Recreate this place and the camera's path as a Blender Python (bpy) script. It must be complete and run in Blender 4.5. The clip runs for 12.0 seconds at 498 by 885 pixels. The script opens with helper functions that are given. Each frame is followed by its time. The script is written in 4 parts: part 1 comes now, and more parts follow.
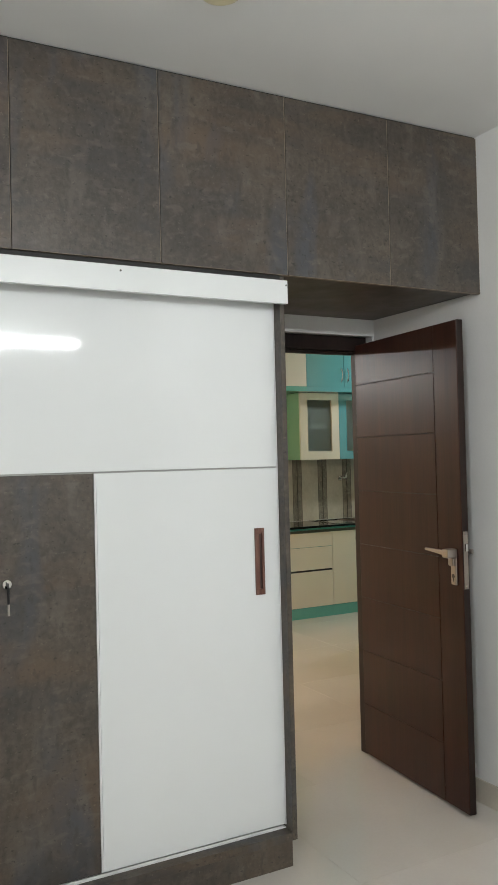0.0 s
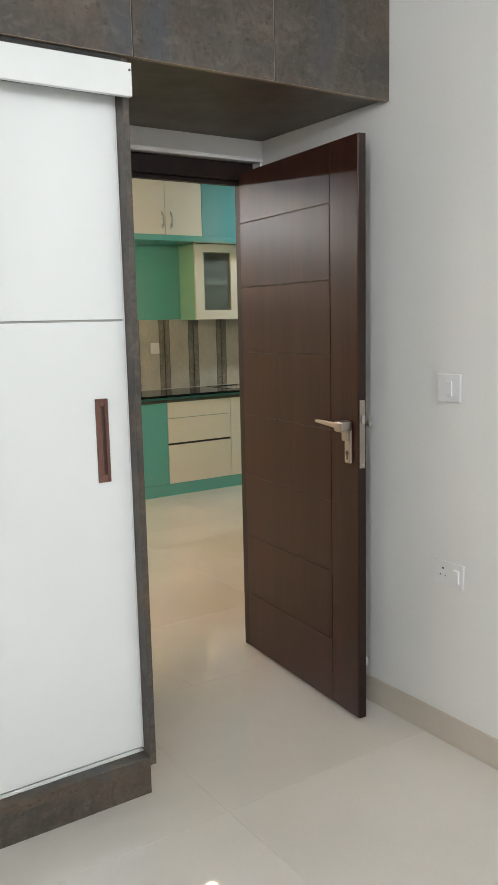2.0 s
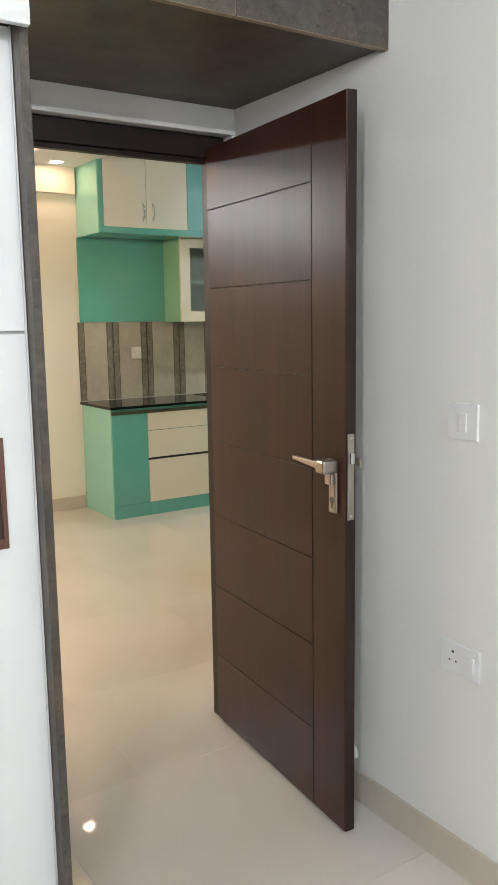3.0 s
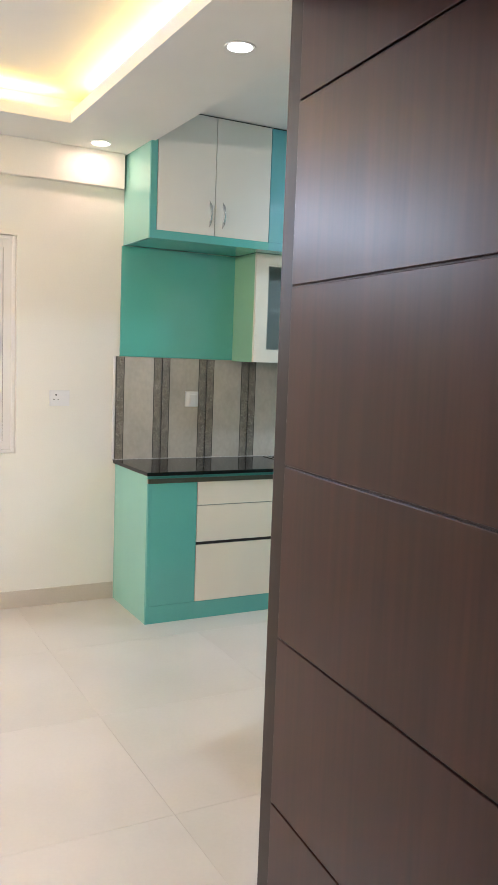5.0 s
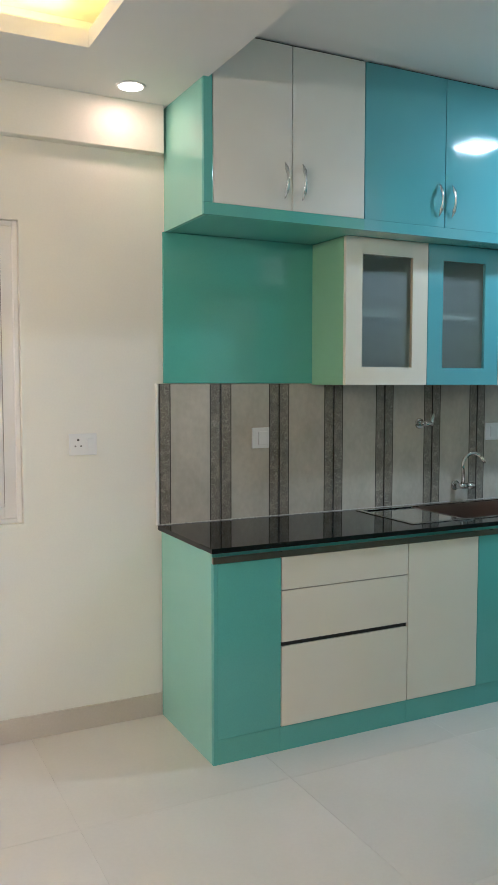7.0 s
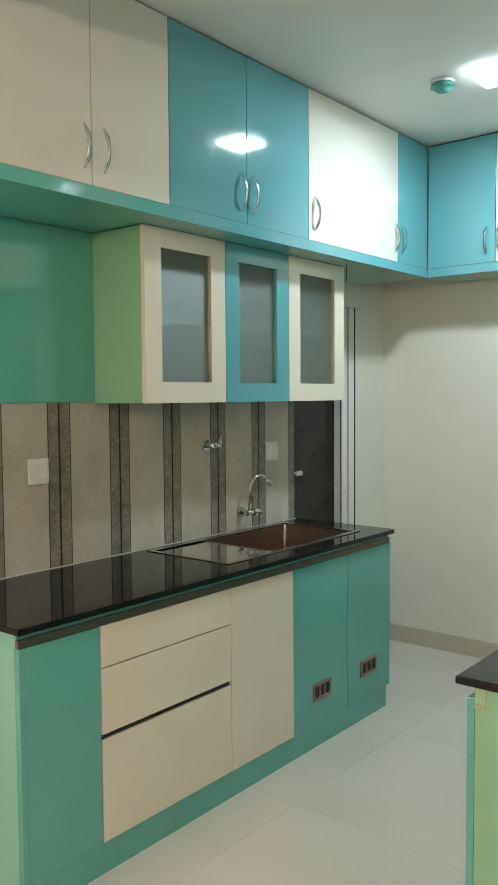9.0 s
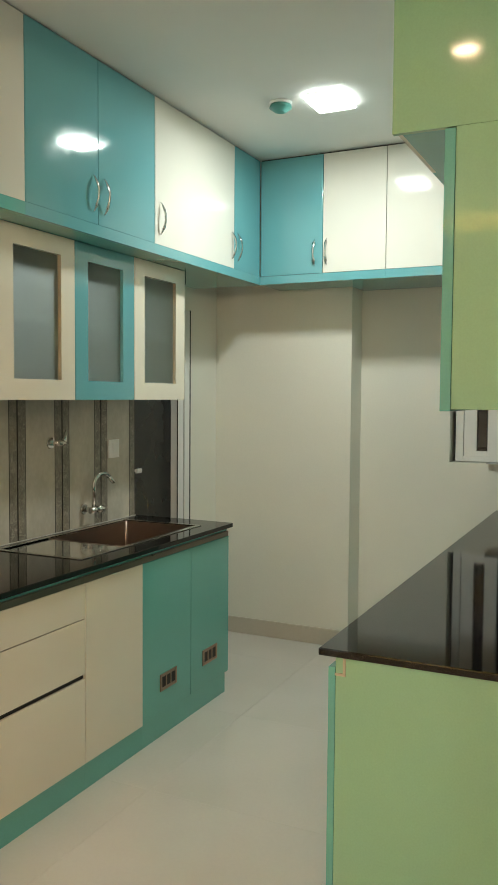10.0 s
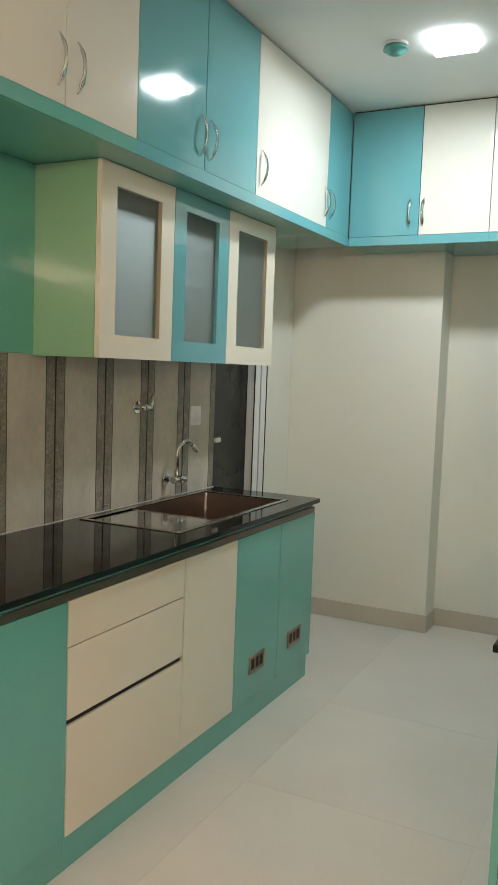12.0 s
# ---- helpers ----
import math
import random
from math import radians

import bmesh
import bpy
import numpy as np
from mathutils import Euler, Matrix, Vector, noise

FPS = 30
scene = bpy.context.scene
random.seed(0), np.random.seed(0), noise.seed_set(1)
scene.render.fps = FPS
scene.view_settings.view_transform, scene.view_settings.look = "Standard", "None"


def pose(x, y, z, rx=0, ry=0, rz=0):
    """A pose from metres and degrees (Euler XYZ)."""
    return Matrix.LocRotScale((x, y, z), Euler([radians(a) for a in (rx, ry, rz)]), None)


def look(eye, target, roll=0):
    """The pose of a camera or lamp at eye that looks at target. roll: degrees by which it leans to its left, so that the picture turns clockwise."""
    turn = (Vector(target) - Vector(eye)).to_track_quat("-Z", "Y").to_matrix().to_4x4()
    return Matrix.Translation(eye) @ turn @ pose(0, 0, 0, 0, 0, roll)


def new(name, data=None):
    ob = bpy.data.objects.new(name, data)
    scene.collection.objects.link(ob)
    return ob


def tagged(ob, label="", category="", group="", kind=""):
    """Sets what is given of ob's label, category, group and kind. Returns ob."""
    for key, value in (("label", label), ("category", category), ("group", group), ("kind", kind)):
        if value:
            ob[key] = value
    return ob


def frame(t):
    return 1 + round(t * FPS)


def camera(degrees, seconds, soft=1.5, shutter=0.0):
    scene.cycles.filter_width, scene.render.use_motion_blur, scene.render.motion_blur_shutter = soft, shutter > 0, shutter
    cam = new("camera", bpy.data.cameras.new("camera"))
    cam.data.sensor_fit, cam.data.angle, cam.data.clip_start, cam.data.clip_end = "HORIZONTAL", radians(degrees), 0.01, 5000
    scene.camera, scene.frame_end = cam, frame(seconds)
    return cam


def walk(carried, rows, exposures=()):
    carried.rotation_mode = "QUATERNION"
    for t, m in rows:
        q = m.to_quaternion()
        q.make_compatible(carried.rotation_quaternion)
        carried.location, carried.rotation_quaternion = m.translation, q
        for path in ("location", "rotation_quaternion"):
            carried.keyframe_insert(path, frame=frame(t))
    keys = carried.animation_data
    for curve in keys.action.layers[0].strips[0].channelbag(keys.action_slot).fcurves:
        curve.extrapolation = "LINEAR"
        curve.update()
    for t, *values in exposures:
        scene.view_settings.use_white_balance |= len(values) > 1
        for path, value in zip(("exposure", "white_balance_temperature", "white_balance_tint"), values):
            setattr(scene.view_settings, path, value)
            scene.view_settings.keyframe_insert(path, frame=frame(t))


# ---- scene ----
cam = camera(34.0, 12.0, soft=1.0)
PATH = [
    (0, (0.314, 0.317, 1.495), (1.255, 2.082, 1.534), -1.4),
    (0.5, (0.341, 0.329, 1.494), (1.353, 2.053, 1.456), -1.3),
    (1, (0.461, 0.423, 1.467), (1.538, 2.1, 1.3), -1.0),
    (1.5, (0.681, 0.575, 1.472), (1.756, 2.244, 1.229), -1.6),
    (2, (0.805, 0.774, 1.452), (1.903, 2.419, 1.155), -1.3),
    (2.5, (0.972, 1.017, 1.461), (2.132, 2.617, 1.152), -1.4),
    (3, (1.258, 1.216, 1.481), (2.345, 2.867, 1.181), -0.9),
    (3.2, (1.373, 1.3, 1.472), (2.4, 2.993, 1.188), 0.2),
    (4.8, (2.052, 2.483, 1.471), (2.993, 4.235, 1.266), 2.1),
    (5, (2.106, 2.635, 1.475), (3.043, 4.391, 1.275), 2.1),
    (5.5, (2.249, 3.002, 1.463), (3.086, 4.808, 1.269), 1.8),
    (6, (2.358, 3.325, 1.466), (3.118, 5.169, 1.309), 2.3),
    (6.5, (2.433, 3.668, 1.473), (3.206, 5.507, 1.329), 1.6),
    (6.7, (2.453, 3.796, 1.47), (3.258, 5.621, 1.326), 0.8),
    (8.3, (2.431, 4.609, 1.475), (3.797, 6.065, 1.354), 0.6),
    (8.5, (2.42, 4.696, 1.48), (3.825, 6.114, 1.36), 0.4),
    (9, (2.364, 4.837, 1.495), (3.914, 6.096, 1.379), -0.4),
    (9.5, (2.245, 4.895, 1.488), (3.928, 5.969, 1.372), -0.3),
    (10, (2.169, 4.912, 1.486), (3.971, 5.774, 1.373), 0.4),
    (10.5, (2.123, 4.976, 1.481), (3.928, 5.829, 1.368), 2.3),
    (11, (2.107, 5.021, 1.487), (3.83, 6.03, 1.365), 2.7),
    (11.5, (2.145, 5.104, 1.455), (3.865, 6.114, 1.302), 2.8),
    (12, (2.235, 5.329, 1.445), (4.015, 6.224, 1.267), 2.1),
]
EXPOSURES = [(0.0, -0.38, 6500, 10), (1.5, -0.2, 6450, 10.5), (3.2, 0.18, 6300, 11), (4.8, 0.43, 5250, 14.5), (5.5, 0.07, 5450, 15), (6.0, -0.1, 5200, 12.5), (6.5, -0.12, 5150, 12), (8.3, 0.11, 5150, 8),
             (8.6, 0.11, 5480, 8), (9.0, 0.06, 5950, 9), (9.5, -0.05, 6500, 8.5), (10.0, -0.15, 6800, 8.5), (10.5, -0.2, 6800, 9), (11.0, -0.06, 6600, 11.5), (12.0, -0.05, 6350, 14.5)]
walk(cam, [(t, look(eye, target, roll)) for t, eye, target, roll in PATH], EXPOSURES)

# ---- world and light ----
world = bpy.data.worlds.new("night")
scene.world = world
world.use_nodes = True
world.node_tree.nodes["Background"].inputs[0].default_value = (0.008, 0.012, 0.016, 1)
world.node_tree.nodes["Background"].inputs[1].default_value = 0.5


def lamp(name, kind, loc, target, watts, colour, sx=0.1, sy=None, spread=180):
    data = bpy.data.lights.new(name, "AREA")
    data.shape, data.size = kind, sx
    if sy:
        data.size_y = sy
    data.energy, data.color, data.spread = watts, colour, radians(spread)
    ob = new(name, data)
    ob.matrix_world = look(loc, target)
    return ob


COOL, WARM, YELLOW, NEUTRAL = (0.93, 0.97, 1.0), (1.0, 0.56, 0.34), (1.0, 0.58, 0.11), (0.90, 1.0, 0.98)
# First two are real; the other six are added out of view as warm fill.
SPOTS = ((3.505, 7.112), (3.515, 5.46), (3.545, 4.05), (-0.4, 4.05), (-0.4, 5.5), (-0.4, 7.08), (1.4, 4.05), (1.4, 7.08))
# Side tube is unseen, added to brighten the east wall.
lamp("bedroom_tube_and_fill_lamp", "RECTANGLE", (-0.615, -0.1, 2.40), (2.8, -0.1, 2.85), 63, COOL, 0.035, 1.15)
lamp("bedroom_tube_and_fill_lamp", "RECTANGLE", (1.63, -0.935, 2.46), (1.63, 3.0, 3.2), 32.5, COOL, 1.15, 0.035)
lamp("hall_tube_and_fill_lamp", "RECTANGLE", (0.75, 7.245, 2.32), (0.75, 3.0, 2.1), 17, COOL, 1.15, 0.035)
# Added warm fill for the kitchen fronts, out of view on the south wall.
lamp("hall_tube_and_fill_lamp", "RECTANGLE", (0.2, 3.86, 2.32), (0.2, 7.3, 1.9), 63, (1.0, 0.75, 0.51), 1.15, 0.035)
lamp("kitchen_panel_lamp", "RECTANGLE", (5.68, 6.2, 2.79), (5.68, 6.2, 0), 20.0, NEUTRAL, 0.175, 0.15)
for dx, dy in SPOTS:
    lamp("downlight_and_fill_lamp", "DISK", (dx, dy, 2.628), (dx, dy, 0), 1.15, WARM, 0.08, spread=180)
# warm strips on the ledges of the ceiling recess, facing up
lamp("cove_lamp", "RECTANGLE", (3.335, 5.55, 2.712), (3.335, 5.55, 4), 8, YELLOW, 0.02, 2.4)
lamp("cove_lamp", "RECTANGLE", (1.75, 6.89, 2.712), (1.75, 6.89, 4), 9, YELLOW, 2.9, 0.02)
lamp("cove_lamp", "RECTANGLE", (1.75, 4.22, 2.712), (1.75, 4.22, 4), 9, YELLOW, 2.9, 0.02)
lamp("cove_lamp", "RECTANGLE", (0.165, 5.55, 2.712), (0.165, 5.55, 4), 8, YELLOW, 0.02, 2.4)


# ---- materials ----
def lin(r, g, b):
    """Linear colour from 0-255 values."""
    return tuple(((c / 255 + 0.055) / 1.055) ** 2.4 if c > 10 else c / 255 / 12.92 for c in (r, g, b))


def material(name, base, rough=0.5, metal=0.0, other=None, scale=6.0, stretch=(1, 1, 1), mix=(0.35, 0.65), fine=0.0,
             fine_scale=120.0, bump=0.0, bump_scale=60.0, rough_var=0.05, coat=0.0, ior=1.5, vary=0.0):
    """A surface of two colours mixed by a stretched cloud, a fine grain, a bump and an uneven gloss."""
    m = bpy.data.materials.new(name)
    m.use_nodes = True
    nt = m.node_tree
    b = nt.nodes["Principled BSDF"]
    b.inputs["Metallic"].default_value = metal
    b.inputs["IOR"].default_value = ior
    b.inputs["Coat Weight"].default_value = coat
    b.inputs["Coat Roughness"].default_value = 0.04
    tc = nt.nodes.new("ShaderNodeTexCoord")
    mp = nt.nodes.new("ShaderNodeMapping")
    mp.inputs["Scale"].default_value = stretch
    nt.links.new(tc.outputs["Object"], mp.inputs["Vector"])

    def cloud(s, detail=4.0, source=mp.outputs[0]):
        n = nt.nodes.new("ShaderNodeTexNoise")
        n.inputs["Scale"].default_value, n.inputs["Detail"].default_value = s, detail
        nt.links.new(source, n.inputs["Vector"])
        return n.outputs["Fac"]

    def ramp(fac, lo, hi, c0, c1):
        r = nt.nodes.new("ShaderNodeValToRGB")
        r.color_ramp.elements[0].position, r.color_ramp.elements[1].position = lo, hi
        r.color_ramp.elements[0].color, r.color_ramp.elements[1].color = (*c0, 1), (*c1, 1)
        nt.links.new(fac, r.inputs[0])
        return r.outputs[0]

    other = other or tuple(c * 0.93 for c in base)
    colour = ramp(cloud(scale), mix[0], mix[1], base, other)

    def times(col, fac_colour):
        x = nt.nodes.new("ShaderNodeMix")
        x.data_type, x.blend_type = "RGBA", "MULTIPLY"
        x.inputs[0].default_value = 1.0
        nt.links.new(col, x.inputs[6])
        nt.links.new(fac_colour, x.inputs[7])
        return x.outputs[2]

    if fine:
        colour = times(colour, ramp(cloud(fine_scale, 3.0), 0.35, 0.65, (1 - fine,) * 3, (1, 1, 1)))
    if vary:
        info = nt.nodes.new("ShaderNodeObjectInfo")
        colour = times(colour, ramp(info.outputs["Random"], 0.0, 1.0, (1 - vary,) * 3, (1, 1, 1)))
    nt.links.new(colour, b.inputs["Base Color"])
    rr = nt.nodes.new("ShaderNodeMapRange")
    rr.inputs["From Min"].default_value, rr.inputs["From Max"].default_value = 0.3, 0.7
    rr.inputs["To Min"].default_value, rr.inputs["To Max"].default_value = max(0.01, rough - rough_var), rough + rough_var
    nt.links.new(cloud(scale * 1.7, 5.0, tc.outputs["Object"]), rr.inputs["Value"])
    nt.links.new(rr.outputs[0], b.inputs["Roughness"])
    if bump:
        bp = nt.nodes.new("ShaderNodeBump")
        bp.inputs["Strength"].default_value, bp.inputs["Distance"].default_value = bump, 0.002
        nt.links.new(cloud(bump_scale, 3.0), bp.inputs["Height"])
        nt.links.new(bp.outputs[0], b.inputs["Normal"])
    return m


def glowing(name, colour, strength):
    m = bpy.data.materials.new(name)
    m.use_nodes = True
    b = m.node_tree.nodes["Principled BSDF"]
    b.inputs["Base Color"].default_value = (0.8, 0.8, 0.8, 1)
    b.inputs["Emission Color"].default_value = (*colour, 1)
    b.inputs["Emission Strength"].default_value = strength
    return m


def glass(name, tint, rough):
    m = bpy.data.materials.new(name)
    m.use_nodes = True
    b = m.node_tree.nodes["Principled BSDF"]
    b.inputs["Base Color"].default_value = (*tint, 1)
    b.inputs["Roughness"].default_value = rough
    b.inputs["Transmission Weight"].default_value = 1.0
    b.inputs["IOR"].default_value = 1.45
    return m


PAINT = material("white_wall_paint", (0.80, 0.79, 0.76), 0.55, other=(0.77, 0.76, 0.73), scale=1.2, bump=0.12, bump_scale=180, fine=0.02)
CREAM_PAINT = material("cream_wall_paint", (0.80, 0.78, 0.70), 0.55, other=(0.77, 0.75, 0.67), scale=1.2, bump=0.12, bump_scale=180, fine=0.02)
CEIL = material("ceiling_paint", (0.83, 0.83, 0.81), 0.7, other=(0.77, 0.77, 0.75), scale=0.9, bump=0.1, bump_scale=150)
TILE = material("vitrified_floor_tile", (0.70, 0.655, 0.60), 0.03, other=(0.65, 0.61, 0.55), scale=1.4, fine=0.02, fine_scale=70, vary=0.02, rough_var=0.012, bump=0.006, bump_scale=9)
GROUT = material("floor_grout", (0.66, 0.615, 0.56), 0.8, fine=0.1)
SKIRT = material("skirting_tile", (0.58, 0.52, 0.44), 0.36, other=(0.54, 0.48, 0.40), scale=3, fine=0.04)
WHITE = material("white_gloss_laminate", (0.80, 0.82, 0.81), 0.06, other=(0.78, 0.80, 0.79), scale=1.5, coat=0.3, rough_var=0.02, bump=0.01, bump_scale=10)
# Warm hall light is put into this cream; UPPER is its whiter copy.
CREAM = material("cream_gloss_laminate", (0.80, 0.742, 0.625), 0.075, other=(0.77, 0.712, 0.595), scale=2, coat=0.2, rough_var=0.03, bump=0.015, bump_scale=14)
UPPER = material("cream_laminate_cool_lit", (0.755, 0.735, 0.67), 0.075, other=(0.73, 0.71, 0.645), scale=2, coat=0.2, rough_var=0.03, bump=0.015, bump_scale=14)
# The laminate of TEAL, made bluer to hold cool light on the uppers.
BLUE = material("teal_laminate_cool_lit", (0.15, 0.415, 0.455), 0.08, other=(0.14, 0.39, 0.43), scale=2, coat=0.3, fine=0.05, fine_scale=220, rough_var=0.04, bump=0.025, bump_scale=14)
MINT = material("mint_gloss_laminate", (0.285, 0.60, 0.505), 0.08, other=(0.27, 0.575, 0.485), scale=2, coat=0.3, fine=0.04, fine_scale=200, rough_var=0.03, bump=0.02, bump_scale=5)
TEAL = material("teal_gloss_laminate", (0.15, 0.46, 0.41), 0.08, other=(0.14, 0.435, 0.385), scale=2, coat=0.3, fine=0.05, fine_scale=220, rough_var=0.04, bump=0.015, bump_scale=14)
GREEN = material("light_green_gloss_laminate", (0.30, 0.54, 0.35), 0.08, other=(0.285, 0.515, 0.335), scale=2, coat=0.3, fine=0.04, fine_scale=200, rough_var=0.03, bump=0.02, bump_scale=5)
LOFT_EDGE = material("brown_edge_band", (0.27, 0.21, 0.15), 0.45)
EDGE = material("pale_edge_band", (0.50, 0.43, 0.32), 0.4)
BRONZE = material("brown_plastic", (0.15, 0.065, 0.045), 0.36, fine=0.1)
# The pull's brown plastic, darkened to paint the shade of a deeper recess.
PULL = material("brown_recess_shade", (0.05, 0.022, 0.016), 0.45)
SEAM = material("grey_seam_profile", (0.42, 0.42, 0.40), 0.4)
# Near-black that paints the shade in gaps; also colours dark poles and seals.
GAP_SHADE_TRIM = material("gap_shade_and_dark_trim", (0.02, 0.018, 0.016), 0.6)
ALU = material("dark_anodised_profile", (0.10, 0.095, 0.09), 0.35, metal=0.6)
GOLA = material("bronze_grip_profile", (0.20, 0.155, 0.12), 0.3, metal=0.8, rough_var=0.04)
STEEL = material("satin_steel", (0.56, 0.53, 0.49), 0.23, metal=1.0, scale=3, rough_var=0.02)
BRASS = material("dull_brass_steel", (0.46, 0.41, 0.36), 0.31, metal=1.0, scale=3, rough_var=0.03)
CHROME = material("polished_chrome", (0.75, 0.74, 0.72), 0.10, metal=1.0)
GRANITE = material("polished_black_granite", (0.008, 0.007, 0.006), 0.05, other=(0.014, 0.0125, 0.0115), scale=260, mix=(0.5, 0.72), rough_var=0.015, ior=1.37)
WOOD = material("dark_stained_door_veneer", (0.050, 0.0132, 0.0072), 0.315, other=(0.034, 0.0092, 0.0051), scale=2.2, stretch=(6, 6, 0.3), fine=0.24, fine_scale=16, rough_var=0.02, bump=0.02, bump_scale=3, ior=1.36)
WOODF = material("dark_frame_wood", (0.025, 0.012, 0.0085), 0.42, other=(0.017, 0.0085, 0.0065), scale=3, stretch=(6, 6, 0.35), fine=0.2, fine_scale=16, ior=1.4)
UPVC = material("white_window_plastic", (0.80, 0.79, 0.76), 0.36, scale=3, fine=0.02)
PLASTIC = material("white_switch_plastic", (0.78, 0.78, 0.77), 0.36, scale=5)
BLACK = material("black_plastic", (0.01, 0.01, 0.01), 0.4)
CLEAR = glass("clear_glass", (0.95, 0.97, 0.97), 0.0)
FROST = glass("frosted_glass", (0.35, 0.43, 0.42), 0.5)
SPLASH = material("grey_white_splash_tile", (0.55, 0.515, 0.435), 0.2, other=(0.46, 0.43, 0.365), scale=6, stretch=(1, 1, 0.7), mix=(0.34, 0.66), fine=0.07, fine_scale=45, bump=0.03, vary=0.05)
# Brown in this steel paints the warm surroundings mirrored in the bowl.
BOWL = material("steel_bowl_brown_reflection", (0.42, 0.34, 0.29), 0.33, metal=1.0, scale=3, stretch=(1, 1, 8), rough_var=0.02)
DARKGLASS = material("dark_door_glass", (0.005, 0.006, 0.006), 0.28, scale=2)
RULE = material("dark_tile_line", (0.05, 0.045, 0.04), 0.5)
TUBE = glowing("tube_diffuser", COOL, 14)
PANEL_ON = glowing("panel_diffuser", NEUTRAL, 13)
SPOT_ON = glowing("downlight_lens", (1.0, 0.86, 0.66), 14)
STRIP_ON = glowing("warm_led_strip", YELLOW, 5)


def stone_laminate():
    """Grey-brown stone-look laminate: streaks of slate, rust and taupe both ways, pale scuffs and small dark pits."""
    m = material("rustic_stone_laminate", (0.098, 0.079, 0.061), 0.42, other=(0.066, 0.055, 0.045), scale=3.0, mix=(0.38, 0.62), fine=0.28, fine_scale=70, bump=0.3, bump_scale=75, rough_var=0.09)
    nt = m.node_tree
    b = nt.nodes["Principled BSDF"]
    old = b.inputs["Base Color"].links[0].from_socket
    tc = nt.nodes.new("ShaderNodeTexCoord")
    info = nt.nodes.new("ShaderNodeObjectInfo")
    shift = nt.nodes.new("ShaderNodeVectorMath")
    shift.operation = "SCALE"
    shift.inputs[0].default_value = (23.0, 11.0, 17.0)
    nt.links.new(info.outputs["Random"], shift.inputs["Scale"])
    put = nt.nodes.new("ShaderNodeVectorMath")
    nt.links.new(tc.outputs["Object"], put.inputs[0])
    nt.links.new(shift.outputs[0], put.inputs[1])
    layers = ((3.2, (0.45, 0.45, 1.6), 0.48, 0.66, (0.125, 0.083, 0.052), 0.6), (3.6, (1.5, 1.5, 0.45), 0.53, 0.68, (0.058, 0.064, 0.076), 0.75),
              (5.0, (0.5, 0.5, 1.8), 0.52, 0.66, (0.050, 0.047, 0.046), 0.6), (9.0, (1.5, 1.5, 0.6), 0.52, 0.68, (0.150, 0.128, 0.102), 0.32),
              (26.0, (0.7, 0.7, 1.3), 0.56, 0.68, (0.165, 0.138, 0.108), 0.3), (32.0, (1.2, 1.2, 0.7), 0.54, 0.68, (0.040, 0.033, 0.028), 0.55),
              (75.0, (0.8, 0.8, 1.2), 0.63, 0.69, (0.018, 0.015, 0.014), 0.65), (95.0, (1, 1, 1), 0.64, 0.70, (0.22, 0.185, 0.145), 0.28))
    for s, stretch, lo, hi, tint, amount in layers:
        mp = nt.nodes.new("ShaderNodeMapping")
        mp.inputs["Location"].default_value = (s * 1.7, s, s * 0.6)
        mp.inputs["Scale"].default_value = stretch
        nt.links.new(put.outputs[0], mp.inputs[0])
        n = nt.nodes.new("ShaderNodeTexNoise")
        n.inputs["Scale"].default_value, n.inputs["Detail"].default_value, n.inputs["Distortion"].default_value = s, 7.0, 0.4
        nt.links.new(mp.outputs[0], n.inputs["Vector"])
        r = nt.nodes.new("ShaderNodeMapRange")
        r.inputs["From Min"].default_value, r.inputs["From Max"].default_value, r.inputs["To Max"].default_value = lo, hi, amount
        nt.links.new(n.outputs["Fac"], r.inputs["Value"])
        x = nt.nodes.new("ShaderNodeMix")
        x.data_type = "RGBA"
        nt.links.new(r.outputs[0], x.inputs[0])
        nt.links.new(old, x.inputs[6])
        x.inputs[7].default_value = (*tint, 1)
        old = x.outputs[2]
    nt.links.new(old, b.inputs["Base Color"])
    return m


def relief_band():
    """Olive-grey border tile with thin paler scrolls winding over it."""
    m = material("dark_relief_band", (0.27, 0.245, 0.195), 0.36, other=(0.19, 0.172, 0.138), scale=22, mix=(0.35, 0.65), fine=0.3, fine_scale=150, bump=0.2, bump_scale=90)
    nt = m.node_tree
    b = nt.nodes["Principled BSDF"]
    old = b.inputs["Base Color"].links[0].from_socket
    tc = nt.nodes.new("ShaderNodeTexCoord")
    n = nt.nodes.new("ShaderNodeTexNoise")
    n.inputs["Scale"].default_value, n.inputs["Detail"].default_value, n.inputs["Distortion"].default_value = 30.0, 1.0, 1.2
    nt.links.new(tc.outputs["Object"], n.inputs["Vector"])
    r = nt.nodes.new("ShaderNodeValToRGB")
    for pos, val in ((0.47, 0.0), (0.5, 0.6), (0.53, 0.0)):
        e = r.color_ramp.elements.new(pos)
        e.color = (val, val, val, 1)
    r.color_ramp.elements[0].color = r.color_ramp.elements[-1].color = (0, 0, 0, 1)
    nt.links.new(n.outputs["Fac"], r.inputs[0])
    x = nt.nodes.new("ShaderNodeMix")
    x.data_type = "RGBA"
    nt.links.new(r.outputs[0], x.inputs[0])
    nt.links.new(old, x.inputs[6])
    x.inputs[7].default_value = (0.42, 0.385, 0.325, 1)
    nt.links.new(x.outputs[2], b.inputs["Base Color"])
    return m


